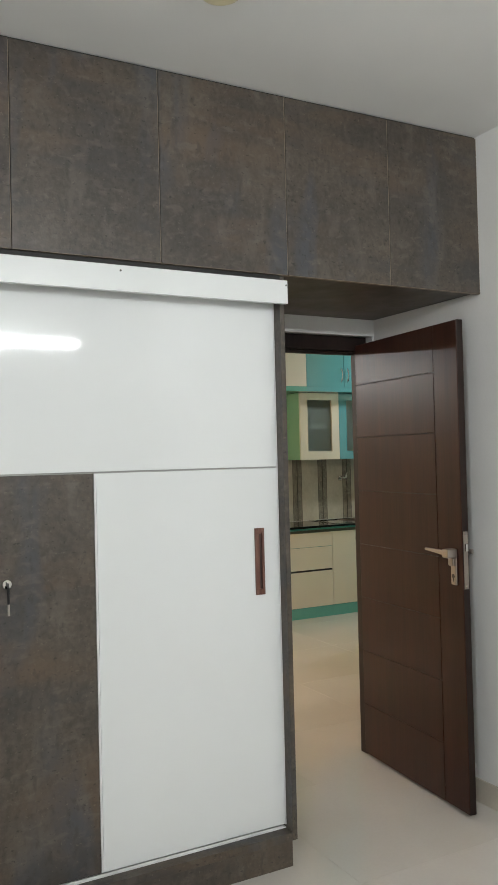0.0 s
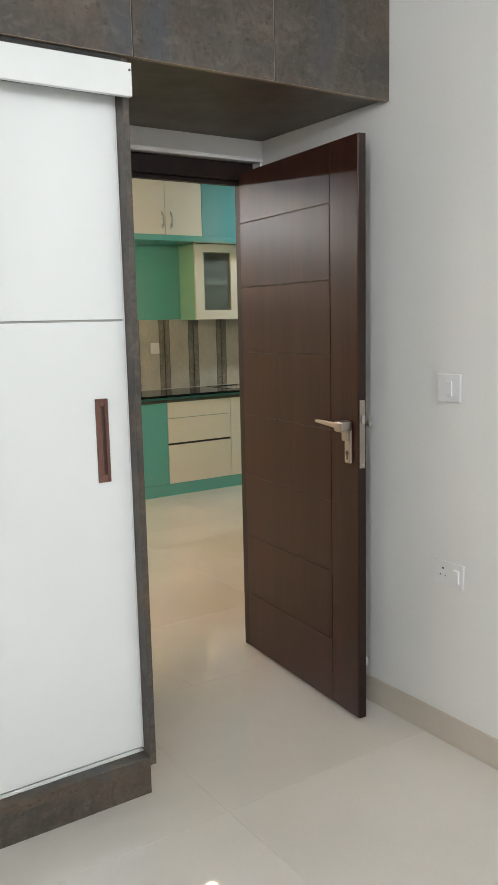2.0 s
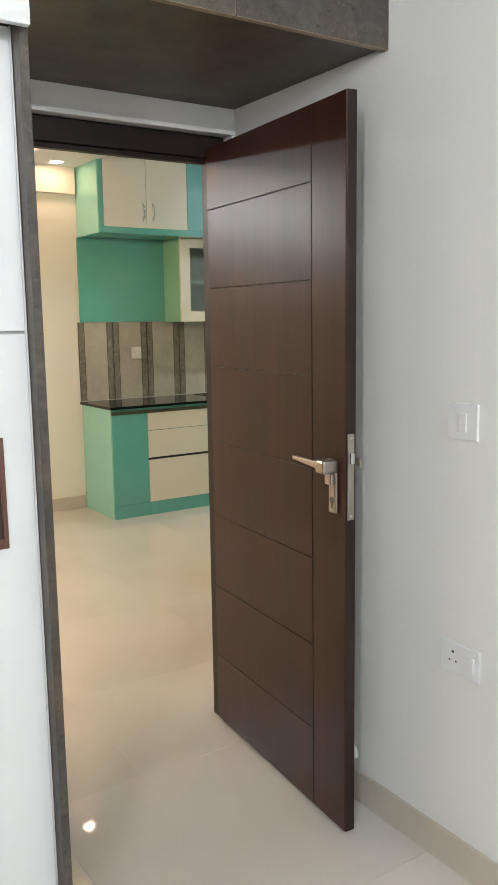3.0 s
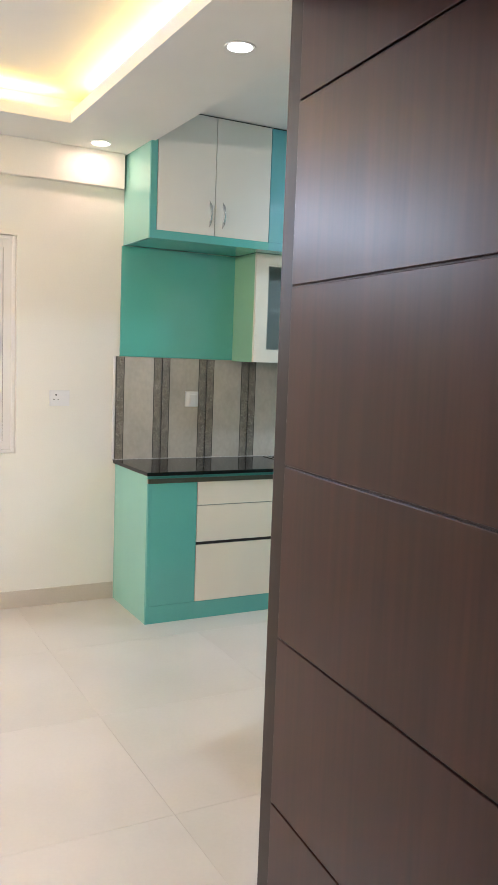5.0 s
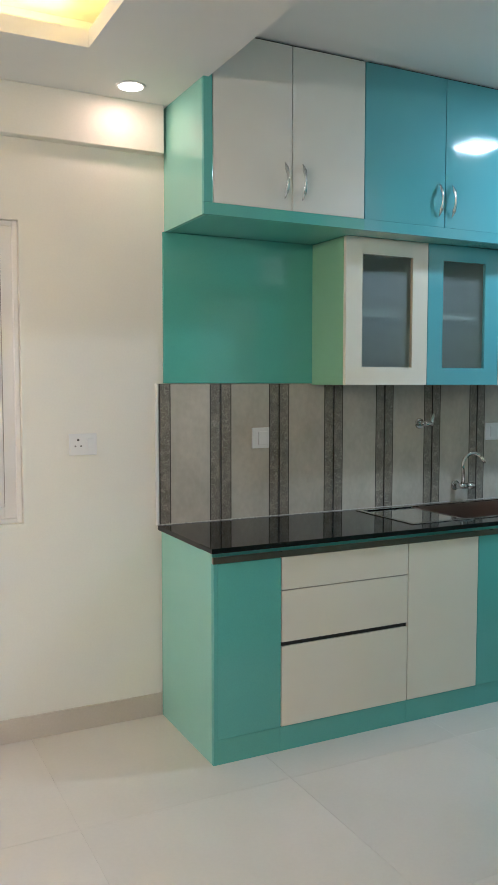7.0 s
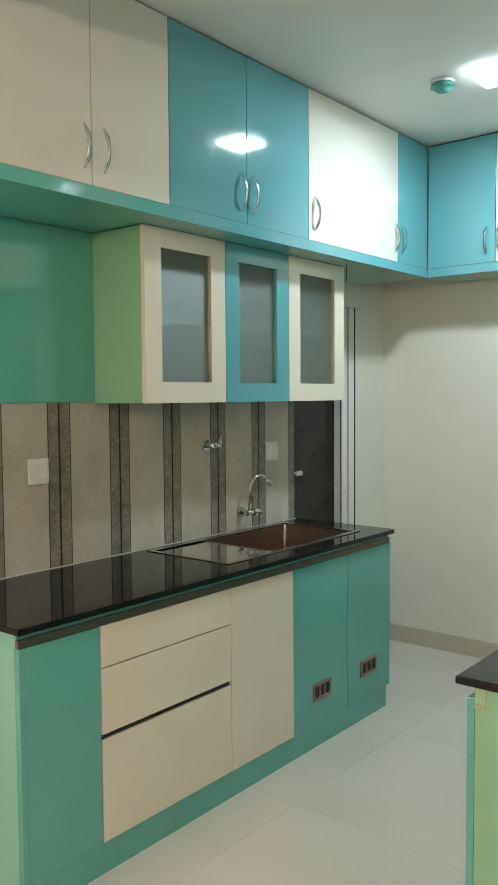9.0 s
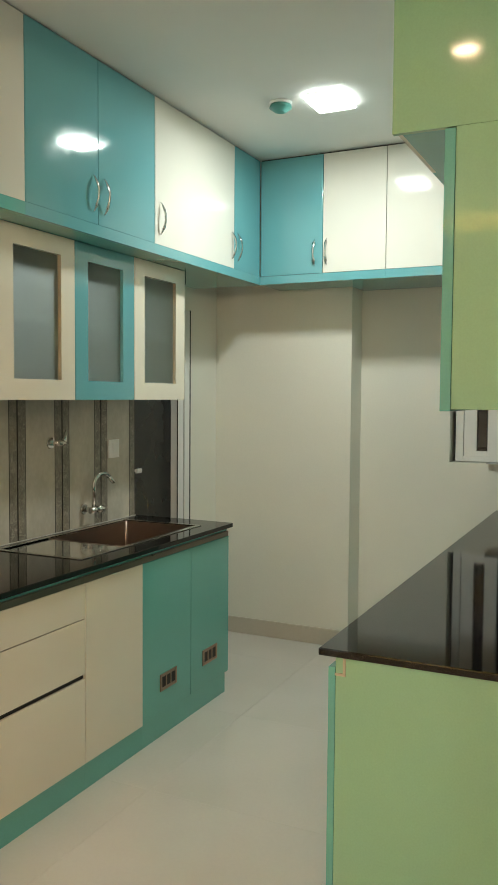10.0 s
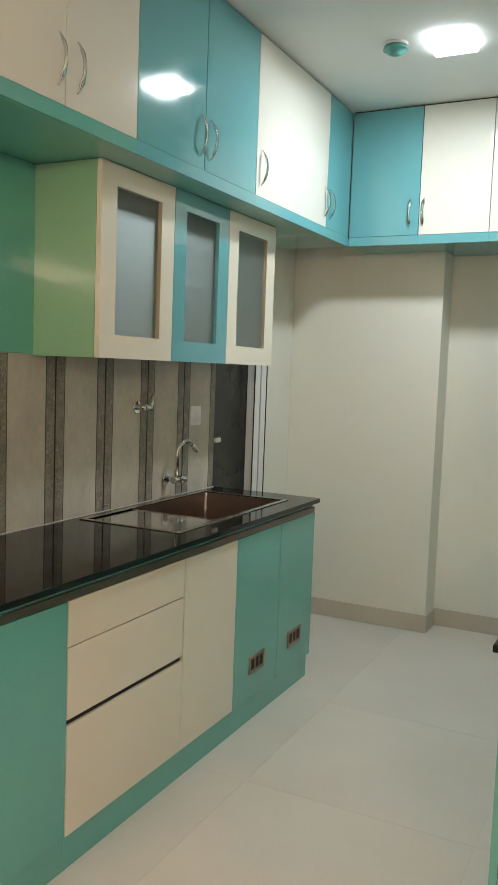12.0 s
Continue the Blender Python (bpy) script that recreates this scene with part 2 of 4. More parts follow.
def smeared(m, low, high):
    """Wiped-on haze over a gloss surface: its coat is rougher in soft patches."""
    nt = m.node_tree
    tc = nt.nodes.new("ShaderNodeTexCoord")
    n = nt.nodes.new("ShaderNodeTexNoise")
    n.inputs["Scale"].default_value, n.inputs["Detail"].default_value, n.inputs["Distortion"].default_value = 7.0, 6.0, 1.5
    r = nt.nodes.new("ShaderNodeMapRange")
    r.inputs["From Min"].default_value, r.inputs["From Max"].default_value = 0.48, 0.66
    r.inputs["To Min"].default_value, r.inputs["To Max"].default_value = low, high
    nt.links.new(tc.outputs["Object"], n.inputs["Vector"])
    nt.links.new(n.outputs["Fac"], r.inputs["Value"])
    nt.links.new(r.outputs[0], nt.nodes["Principled BSDF"].inputs["Coat Roughness"])


for laminate, haze in ((BLUE, 0.16), (TEAL, 0.12), (GREEN, 0.1), (WHITE, 0.07)):
    smeared(laminate, 0.03, haze)
STONE = stone_laminate()
BAND = relief_band()

# ---- mesh helpers ----
ORIGIN = {}


def box(x0, x1, y0, y1, z0, z1, bevel=0.0, bm=None):
    """A box between the given planes, its edges rounded by bevel; added to bm if given."""
    one = bmesh.new()
    bmesh.ops.create_cube(one, size=1.0)
    for v in one.verts:
        v.co = Vector(((x0 + x1) / 2 + v.co.x * (x1 - x0), (y0 + y1) / 2 + v.co.y * (y1 - y0), (z0 + z1) / 2 + v.co.z * (z1 - z0)))
    if bevel:
        bmesh.ops.bevel(one, geom=one.edges[:], offset=bevel, segments=2, affect="EDGES", profile=0.5)
    return merge(bm, one)


def merge(bm, one):
    if bm is None:
        return one
    me = bpy.data.meshes.new("tmp")
    one.to_mesh(me)
    one.free()
    bm.from_mesh(me)
    bpy.data.meshes.remove(me)
    return bm


def tube(points, radius, n=12, bm=None, closed=True):
    """A round bar along points; radius may be a list."""
    one = bmesh.new()
    pts = [Vector(p) for p in points]
    radii = radius if isinstance(radius, (list, tuple)) else [radius] * len(pts)
    rings, side = [], None
    for i, p in enumerate(pts):
        d = (pts[min(i + 1, len(pts) - 1)] - pts[max(i - 1, 0)]).normalized()
        if side is None:
            side = d.orthogonal().normalized()
        side = (side - d * side.dot(d)).normalized()
        up = d.cross(side)
        rings.append([one.verts.new(p + radii[i] * (math.cos(a) * side + math.sin(a) * up)) for a in (2 * math.pi * k / n for k in range(n))])
    for a, b in zip(rings, rings[1:]):
        for k in range(n):
            f = one.faces.new((a[k], a[(k + 1) % n], b[(k + 1) % n], b[k]))
            f.smooth = True
    if closed:
        one.faces.new(rings[0][::-1])
        one.faces.new(rings[-1])
    bmesh.ops.recalc_face_normals(one, faces=one.faces[:])
    return merge(bm, one)


def moved(bm, m):
    bm.transform(m)
    return bm


def solid(name, bm, mat, parent=None, label="", category="", kind="", group="", at=None):
    """Links a bmesh, drawn in the world's metres, as one mesh object; its origin is the parent's, or at."""
    o = ORIGIN[parent.name] if parent else Vector(at or (0, 0, 0))
    bm.transform(Matrix.Translation(-o))
    me = bpy.data.meshes.new(name)
    bm.to_mesh(me)
    bm.free()
    me.materials.append(mat)
    ob = new(name, me)
    if parent:
        ob.parent = parent
    else:
        ob.location = o
    ORIGIN[ob.name] = o
    return tagged(ob, label, category, group, kind)


def part(name, bm, mat, parent, label=""):
    return solid(name, bm, mat, parent, label)


def thing(name, at, label, category, group="", kind=""):
    ob = new(name)
    ob.empty_display_size = 0.05
    ob.location = at
    ORIGIN[ob.name] = Vector(at)
    return tagged(ob, label, category, group, kind)


def structure(name, bm, mat, label, category):
    return solid(name, bm, mat, None, label, category, "structure")


def holed_wall(axis, at0, at1, a0, a1, z0, z1, holes):
    """A wall between two planes of axis, from a0 to a1, with rectangular holes (a0, a1, z0, z1), in pieces that only touch."""
    bm = bmesh.new()
    cuts = sorted({a0, a1, *(h[0] for h in holes), *(h[1] for h in holes)})
    for p, q in zip(cuts, cuts[1:]):
        mid, low = (p + q) / 2, z0
        for h in sorted((h for h in holes if h[0] < mid < h[1]), key=lambda h: h[2]):
            if h[2] > low:
                box(*((p, q, at0, at1) if axis == "y" else (at0, at1, p, q)), low, h[2], bm=bm)
            low = h[3]
        if z1 > low:
            box(*((p, q, at0, at1) if axis == "y" else (at0, at1, p, q)), low, z1, bm=bm)
    bmesh.ops.remove_doubles(bm, verts=bm.verts[:], dist=1e-5)
    return bm


# ---- the large structure ----
BED_CEIL, KIT_CEIL, LOW_CEIL, TOP = 2.838, 2.82, 2.634, 2.95
structure("wall_bedroom_east", box(2.812, 2.93, -1.12, 3.635, -0.02, TOP), PAINT, "smooth white painted bedroom wall", "wall")
structure("wall_bedroom_west", box(-0.80, -0.68, -1.12, 3.635, -0.02, TOP), PAINT, "smooth white painted bedroom wall", "wall")
structure("wall_bedroom_south", box(-0.68, 2.812, -1.12, -1.0, -0.02, TOP), PAINT, "smooth white painted bedroom wall", "wall")
structure("wall_door", holed_wall("y", 3.635, 3.79, -1.6, 4.35, -0.02, TOP, [(1.79, 2.80, -0.02, 2.097)]), PAINT, "white painted wall with the bedroom doorway", "wall")
structure("wall_window", holed_wall("y", 7.317, 7.47, -1.6, 7.05, -0.02, TOP, [(1.849, 3.103, 0.902, 2.119), (5.788, 6.376, -0.02, 1.986)]), CREAM_PAINT, "cream-lit white wall with window and utility door", "wall")
structure("wall_hall_west", box(-1.72, -1.6, 3.635, 7.47, -0.02, TOP), CREAM_PAINT, "smooth white painted hall wall", "wall")
structure("wall_hall_east", box(4.23, 4.35, 3.79, 4.88, -0.02, TOP), CREAM_PAINT, "smooth white painted hall wall", "wall")
structure("wall_kitchen_south", box(4.11, 7.05, 4.88, 5.0, -0.02, TOP), CREAM_PAINT, "white painted kitchen wall behind the second counter", "wall")
structure("wall_kitchen_east", holed_wall("x", 6.90, 7.05, 5.0, 6.428, -0.02, TOP, [(5.065, 5.892, 1.115, 2.06)]), CREAM_PAINT, "white painted kitchen wall with a window", "wall")
structure("pier_kitchen", box(6.712, 7.05, 6.428, 7.317, -0.02, TOP, 0.003), CREAM_PAINT, "white painted wall pier standing proud of the wall", "wall")
structure("beam_hall", box(-1.6, 3.70, 7.265, 7.317, 2.437, LOW_CEIL, 0.003), CREAM_PAINT, "white painted beam above the window", "beam")

structure("ceiling_bedroom", box(-0.68, 2.812, -1.0, 3.635, BED_CEIL, TOP), CEIL, "flat white bedroom ceiling", "ceiling")
structure("ceiling_kitchen", box(3.738, 6.90, 3.79, 7.317, KIT_CEIL, TOP), CEIL, "flat white kitchen ceiling", "ceiling")


def false_ceiling():
    """Lowered gypsum border with a lit recess: a lip round the opening, a ledge behind it and the slab above."""
    bm = bmesh.new()
    x0, x1, y0, y1 = 0.24, 3.26, 4.30, 6.83
    lip, back, up = 0.06, 0.16, 2.79
    rings = ((-1.6, x0, 3.79, 7.317), (x1, 3.738, 3.79, 7.317), (x0, x1, 3.79, y0), (x0, x1, y1, 7.317))
    for a, b, c, d in rings:
        box(a, b, c, d, LOW_CEIL, LOW_CEIL + 0.015, bm=bm)
    t = 0.015
    for a, b, c, d in ((x0 - t, x0, y0 - t, y1 + t), (x1, x1 + t, y0 - t, y1 + t), (x0, x1, y0 - t, y0), (x0, x1, y1, y1 + t)):
        box(a, b, c, d, LOW_CEIL + 0.015, LOW_CEIL + lip, bm=bm)
    for a, b, c, d in ((x0 - back - t, x0 - back, y0 - back, y1 + back), (x1 + back, x1 + back + t, y0 - back, y1 + back), (x0 - back, x1 + back, y0 - back - t, y0 - back), (x0 - back, x1 + back, y1 + back, y1 + back + t)):
        box(a, b, c, d, LOW_CEIL + 0.015, up, bm=bm)
    box(x0 - back - t, x1 + back + t, y0 - back - t, y1 + back + t, up, TOP, bm=bm)
    box(3.723, 3.738, 3.79, 7.317, LOW_CEIL + 0.015, TOP, bm=bm)
    structure("ceiling_hall", bm, CEIL, "white lowered gypsum ceiling with a warm-lit recess", "ceiling")


false_ceiling()


def skirting(name, runs):
    bm = bmesh.new()
    for r in runs:
        box(*r, 0.0, 0.1, 0.002, bm=bm)
    structure(name, bm, SKIRT, "beige tile skirting along the wall foot", "skirting")


skirting("baseboard_bedroom", [(2.802, 2.812, -1.0, 3.0), (2.802, 2.812, 3.004, 3.635), (-0.68, 2.802, -1.0, -0.99)])
skirting("baseboard_hall", [(2.945, 3.69, 7.307, 7.317), (1.945, 2.942, 7.307, 7.317), (-1.6, 1.942, 7.307, 7.317), (2.93, 3.098, 3.79, 3.80), (-1.6, 1.70, 3.79, 3.80)])
skirting("baseboard_kitchen", [(6.702, 6.712, 6.428, 7.317), (6.702, 6.89, 6.418, 6.428), (6.89, 6.90, 5.62, 6.428)])

# ---- bedroom ----
def wardrobe():
    w = thing("wardrobe", (0.6, 3.25, 0), "sliding wardrobe with glossy white and stone-look laminate panels", "wardrobe")
    part("carcass", box(-0.66, 1.832, 2.995, 3.63, 0.14, 2.055, 0.001), STONE, w)
    part("side_panel", box(1.8335, 1.853, 2.90, 3.63, 0.10, 2.164, 0.0015), STONE, w)
    part("plinth", box(-0.66, 1.84, 2.915, 3.63, 0.0, 0.099, 0.001), STONE, w)
    part("bottom_rail", box(-0.66, 1.833, 2.90, 2.994, 0.10, 0.128, 0.001), STONE, w)
    # Dark fill painting the shaded gap above the valance; no real rail.
    part("top_rail", box(-0.66, 1.833, 2.895, 3.63, 2.143, 2.164), GAP_SHADE_TRIM, w)
    part("valance", box(-0.66, 1.845, 2.859, 2.879, 2.055, 2.141, 0.002), WHITE, w, "glossy white valance strip")
    for x in (1.207, 1.838, 0.35):
        part("screw", tube([(x, 2.8592, 2.122), (x, 2.8575, 2.122)], 0.0035, 10), ALU, w)
    track = box(-0.66, 1.833, 2.947, 2.992, 0.1285, 0.132)
    for y in (2.949, 2.972):
        box(-0.66, 1.821, y, y + 0.003, 0.132, 0.139, bm=track)
    part("track", track, PLASTIC, w, "white aluminium floor track")
    front = part("sliding_door", box(0.548, 1.831, 2.951, 2.966, 0.142, 2.075), SEAM, w, "sliding door of white and stone-look panels")
    part("panel", box(0.55, 1.828, 2.944, 2.9505, 1.463, 2.073, 0.0012), WHITE, front, "glossy white upper panel")
    part("panel", box(1.136, 1.828, 2.944, 2.9505, 0.145, 1.457, 0.0012), WHITE, front, "glossy white lower panel")
    part("panel", box(0.55, 1.127, 2.944, 2.9505, 0.145, 1.457, 0.0012), STONE, front, "stone-look laminate panel")
    part("edge_strip", box(1.128, 1.135, 2.9425, 2.951, 0.145, 1.457, 0.001), PLASTIC, front)
    part("edge_strip", box(1.8285, 1.8325, 2.9425, 2.966, 0.142, 2.075, 0.001), PLASTIC, front)
    pull = box(1.727, 1.7375, 2.937, 2.9445, 0.996, 1.239, 0.0015)
    box(1.7545, 1.765, 2.937, 2.9445, 0.996, 1.239, 0.0015, bm=pull)
    box(1.7375, 1.7545, 2.937, 2.9445, 0.996, 1.018, 0.0015, bm=pull)
    box(1.7375, 1.7545, 2.937, 2.9445, 1.217, 1.239, 0.0015, bm=pull)
    grip = part("pull_handle", pull, BRONZE, front, "brown recessed pull")
    part("recess", box(1.7375, 1.7545, 2.9425, 2.9437, 1.018, 1.217), PULL, grip)
    part("inner_lip", box(1.7375, 1.7445, 2.9385, 2.9425, 1.018, 1.217), BRONZE, grip)
    lock = part("lock", tube([(0.84, 2.944, 1.118), (0.84, 2.936, 1.118)], 0.014, 18), CHROME, front, "round chrome lock with a key")
    key = box(0.8385, 0.8415, 2.918, 2.937, 1.112, 1.124, 0.001)
    box(0.836, 0.844, 2.918, 2.922, 1.06, 1.112, 0.002, bm=key)
    part("key", key, BLACK, lock)
    part("key_tag", box(0.836, 0.844, 2.9185, 2.9215, 1.022, 1.058, 0.001), STEEL, lock)
    rear = part("rear_sliding_door", box(-0.655, 0.60, 2.972, 2.986, 0.142, 2.075), EDGE, w)
    part("panel", box(-0.65, 0.598, 2.9675, 2.9715, 1.463, 2.073, 0.001), WHITE, rear)
    part("panel", box(-0.65, 0.598, 2.9675, 2.9715, 0.145, 1.457, 0.001), STONE, rear)


def loft():
    l = thing("loft_cabinet", (1.07, 3.25, 2.165), "stone-look laminate loft cabinet running up to the ceiling", "cabinet")
    part("carcass", box(-0.68, 2.8105, 2.903, 3.632, 2.176, 2.828, 0.001), material("dark_laminate_underside", (0.072, 0.048, 0.028), 0.4, other=(0.046, 0.032, 0.022), scale=5, fine=0.3, fine_scale=40), l, "dark brown laminate carcass")
    seams = [-0.66, -0.14, 0.36, 0.862, 1.362, 1.864, 2.339, 2.8105]
    for a, b in zip(seams, seams[1:]):
        d = part("door", box(a + 0.002, b - 0.002, 2.884, 2.902, 2.168, 2.830, 0.001), STONE, l)
        part("edge_band", box(a + 0.002, b - 0.002, 2.8835, 2.902, 2.1662, 2.1677), LOFT_EDGE, d)
        part("edge_band", box(b - 0.0019, b - 0.0004, 2.8848, 2.902, 2.168, 2.830), LOFT_EDGE, d)
    part("top_filler", box(-0.66, 2.8105, 2.893, 2.902, 2.832, 2.8375), GAP_SHADE_TRIM, l)


wardrobe()
loft()

# door leaf: hinge corner, width, height and how far it stands from square
HINGE, LEAF_W, LEAF_T, LEAF_TOP, SWING = (2.724, 3.679), 0.810, 0.034, 2.05, -4.75


def bedroom_door():
    f = thing("door_frame", (2.3, 3.71, 0), "dark stained wooden door frame in the white wall", "door frame", kind="structure")
    part("jamb", box(2.737, 2.798, 3.684, 3.735, 0, 2.022, 0.003), WOODF, f)
    part("jamb", box(1.792, 1.872, 3.684, 3.735, 0, 2.022, 0.003), WOODF, f)
    head = box(1.792, 2.798, 3.684, 3.735, 2.0225, 2.095, 0.003)
    part("head", head, WOODF, f)
    part("head_stop", box(1.874, 2.732, 3.704, 3.734, 2.006, 2.022, 0.002), WOODF, f)
    part("trim", box(1.86, 2.8105, 3.627, 3.6345, 2.092, 2.106, 0.002), PAINT, f, "white plaster bead above the frame")
    d = thing("bedroom_door", (HINGE[0], HINGE[1], 0.012), "open dark brown grooved wooden door with a steel lever", "door")

    def placed(bm):
        """Leaf coordinates: u from the hinge along the leaf, v through its thickness, z up."""
        return moved(bm, Matrix.Translation((HINGE[0], HINGE[1], 0)) @ Matrix.Rotation(radians(SWING - 90), 4, "Z"))

    core = box(0, LEAF_W, 0.004, LEAF_T, 0.012, LEAF_TOP, 0.0015)
    part("leaf", placed(core), WOODF, d, "dark stained core and edges")
    split, gap = LEAF_W - 0.162, 0.0016
    grooves = [0.012, 0.26, 0.525, 0.79, 1.055, 1.32, 1.585, 1.847, LEAF_TOP]
    for a, b in zip(grooves, grooves[1:]):
        part("panel", placed(box(0.001, split - gap, 0.0, 0.0045, a + gap, b - gap, 0.0012)), WOOD, d)
    part("panel", placed(box(split + gap, LEAF_W - 0.001, 0.0, 0.0045, 0.014, LEAF_TOP - gap, 0.0012)), WOOD, d)
    # lever on its plate
    u = LEAF_W - 0.05
    plate = box(u - 0.018, u + 0.018, -0.010, 0.0, 0.948, 1.076, 0.005)
    h = part("handle_plate", placed(plate), BRASS, d, "dull steel handle plate")
    lev = tube([(u, -0.008, 1.082), (u, -0.042, 1.082)], 0.011, 14)
    box(u - 0.021, u + 0.021, -0.052, -0.0005, 1.062, 1.099, 0.006, bm=lev)
    box(u - 0.017, u + 0.017, -0.024, -0.011, 1.028, 1.061, 0.005, bm=lev)
    one = box(u - 0.142, u - 0.014, -0.050, -0.040, 1.073, 1.093, 0.003)
    for v in one.verts:
        far = (u - v.co.x - 0.014) / 0.128
        v.co.z = 1.083 + (v.co.z - 1.083) * (1 - 0.5 * far) + 0.006 * far
    part("lever", placed(merge(lev, one)), BRASS, h, "dull steel lever")
    key = tube([(u, -0.009, 0.985), (u, -0.0115, 0.985)], 0.009, 14)
    box(u - 0.0035, u + 0.0035, -0.0115, -0.009, 0.962, 0.982, 0.001, bm=key)
    part("cylinder", placed(key), ALU, h)
    part("handle_plate", placed(box(u - 0.019, u + 0.019, LEAF_T, LEAF_T + 0.009, 0.948, 1.098, 0.004)), BRASS, d)
    back = tube([(u, LEAF_T + 0.008, 1.082), (u, LEAF_T + 0.045, 1.082)], 0.010, 12)
    box(u - 0.13, u + 0.016, LEAF_T + 0.04, LEAF_T + 0.052, 1.072, 1.092, 0.003, bm=back)
    part("lever", placed(back), BRASS, d)
    face = part("lock_faceplate", placed(box(LEAF_W, LEAF_W + 0.0025, 0.006, 0.028, 0.935, 1.172, 0.001)), BRASS, d, "brass-toned lock faceplate on the edge")
    part("latch", placed(box(LEAF_W, LEAF_W + 0.011, 0.010, 0.024, 1.090, 1.122, 0.003)), CHROME, face)
    for z in (0.947, 1.16):
        part("screw", placed(tube([(LEAF_W + 0.002, 0.017, z), (LEAF_W + 0.004, 0.017, z)], 0.004, 10)), CHROME, face)
    for z in (0.25, 1.05, 1.82):
        part("hinge", placed(tube([(-0.006, LEAF_T + 0.004, z), (-0.006, LEAF_T + 0.004, z + 0.09)], 0.005, 10)), BRASS, d)


bedroom_door()


def switch_plate(name, label, axis, a0, a1, z0, z1, face, rockers, holes=(), category="switch"):
    """A wall plate on the plane face of axis, standing out towards the room (minus axis); rockers and holes in plate coordinates."""
    def lay(p, q, d0, d1, r, s, bev=0.001, bm=None):
        return box(*((p, q, face - d1, face - d0) if axis == "y" else (face - d1, face - d0, p, q)), r, s, bev, bm)
    t = thing(name, ((a0 + a1) / 2, face, z0) if axis == "y" else (face, (a0 + a1) / 2, z0), label, category)
    part("plate", lay(a0, a1, 0.0005, 0.009, z0, z1, 0.002), PLASTIC, t)
    for p, q, r, s in rockers:
        part("rocker", lay(p, q, 0.009, 0.0145, r, s, 0.0012), PLASTIC, t)
    if holes:
        for p, r, rad in holes:
            c = [(p, face - 0.009, r), (p, face - 0.0094, r)] if axis == "y" else [(face - 0.009, p, r), (face - 0.0094, p, r)]
            part("pin_hole", tube(c, rad, 12), BLACK, t)
    return t


switch_plate("light_switch", "white square light switch on the bedroom wall", "x", 2.551, 2.648, 1.175, 1.266, 2.812, [(2.583, 2.606, 1.195, 1.243)])
switch_plate("power_socket", "white power socket with a switch, low on the wall", "x", 2.526, 2.656, 0.558, 0.641, 2.812, [(2.540, 2.563, 0.577, 0.62)],
             [(2.612, 0.616, 0.0038), (2.601, 0.592, 0.0028), (2.623, 0.592, 0.0028)], "socket")


def door_stopper():
    y, z = 3.012, 0.15
    s = thing("door_stopper", (2.812, y, z), "small white door stopper on the wall", "door stopper")
    part("base", tube([(2.8118, y, z), (2.8, y, z)], [0.022, 0.019], 16), PLASTIC, s)
    part("tip", tube([(2.8, y, z), (2.772, y, z)], 0.012, 14), PLASTIC, s)


door_stopper()


def tube_light(name, x0, x1, y, z, out, label):
    t = thing(name, ((x0 + x1) / 2, y, z), label, "tube light")
    part("housing", box(x0, x1, min(y, y + out * 0.03), max(y, y + out * 0.03), z - 0.02, z + 0.02, 0.004), PLASTIC, t)
    part("diffuser", tube([(x0 + 0.02, y + out * 0.044, z), (x1 - 0.02, y + out * 0.044, z)], 0.013, 14), TUBE, t, "glowing cool white tube")


tube_light("tube_light", 1.03, 2.23, -0.998, 2.46, 1, "glowing white tube light on the bedroom wall")
# Fixture for the added side fill; it never comes into view.
def side_fill_tube():
    t = thing("tube_light", (-0.68, -0.1, 2.40), "added unseen tube light on the bedroom side wall, fill for the east wall", "tube light")
    part("housing", box(-0.68, -0.65, -0.7, 0.5, 2.38, 2.42, 0.004), PLASTIC, t)
    part("diffuser", tube([(-0.636, -0.68, 2.40), (-0.636, 0.48, 2.40)], 0.013, 14), TUBE, t, "glowing cool white tube")


side_fill_tube()
# Housing of the added south-wall fill.
tube_light("tube_light", -0.4, 0.8, 3.792, 2.32, 1, "added unseen tube light on the hall wall, warm fill for the kitchen fronts")
tube_light("tube_light", 0.15, 1.35, 7.315, 2.32, -1, "glowing white tube light on the hall wall")


def ceiling_rose():
    r = thing("ceiling_fixture", (1.36, 2.385, BED_CEIL), "round cream cap on the bedroom ceiling", "ceiling cap")
    part("cap", tube([(1.36, 2.385, BED_CEIL), (1.36, 2.385, BED_CEIL - 0.008), (1.36, 2.385, BED_CEIL - 0.014)], [0.06, 0.058, 0.045], 28), material("cream_plastic_cap", (0.72, 0.66, 0.44), 0.4), r)


ceiling_rose()


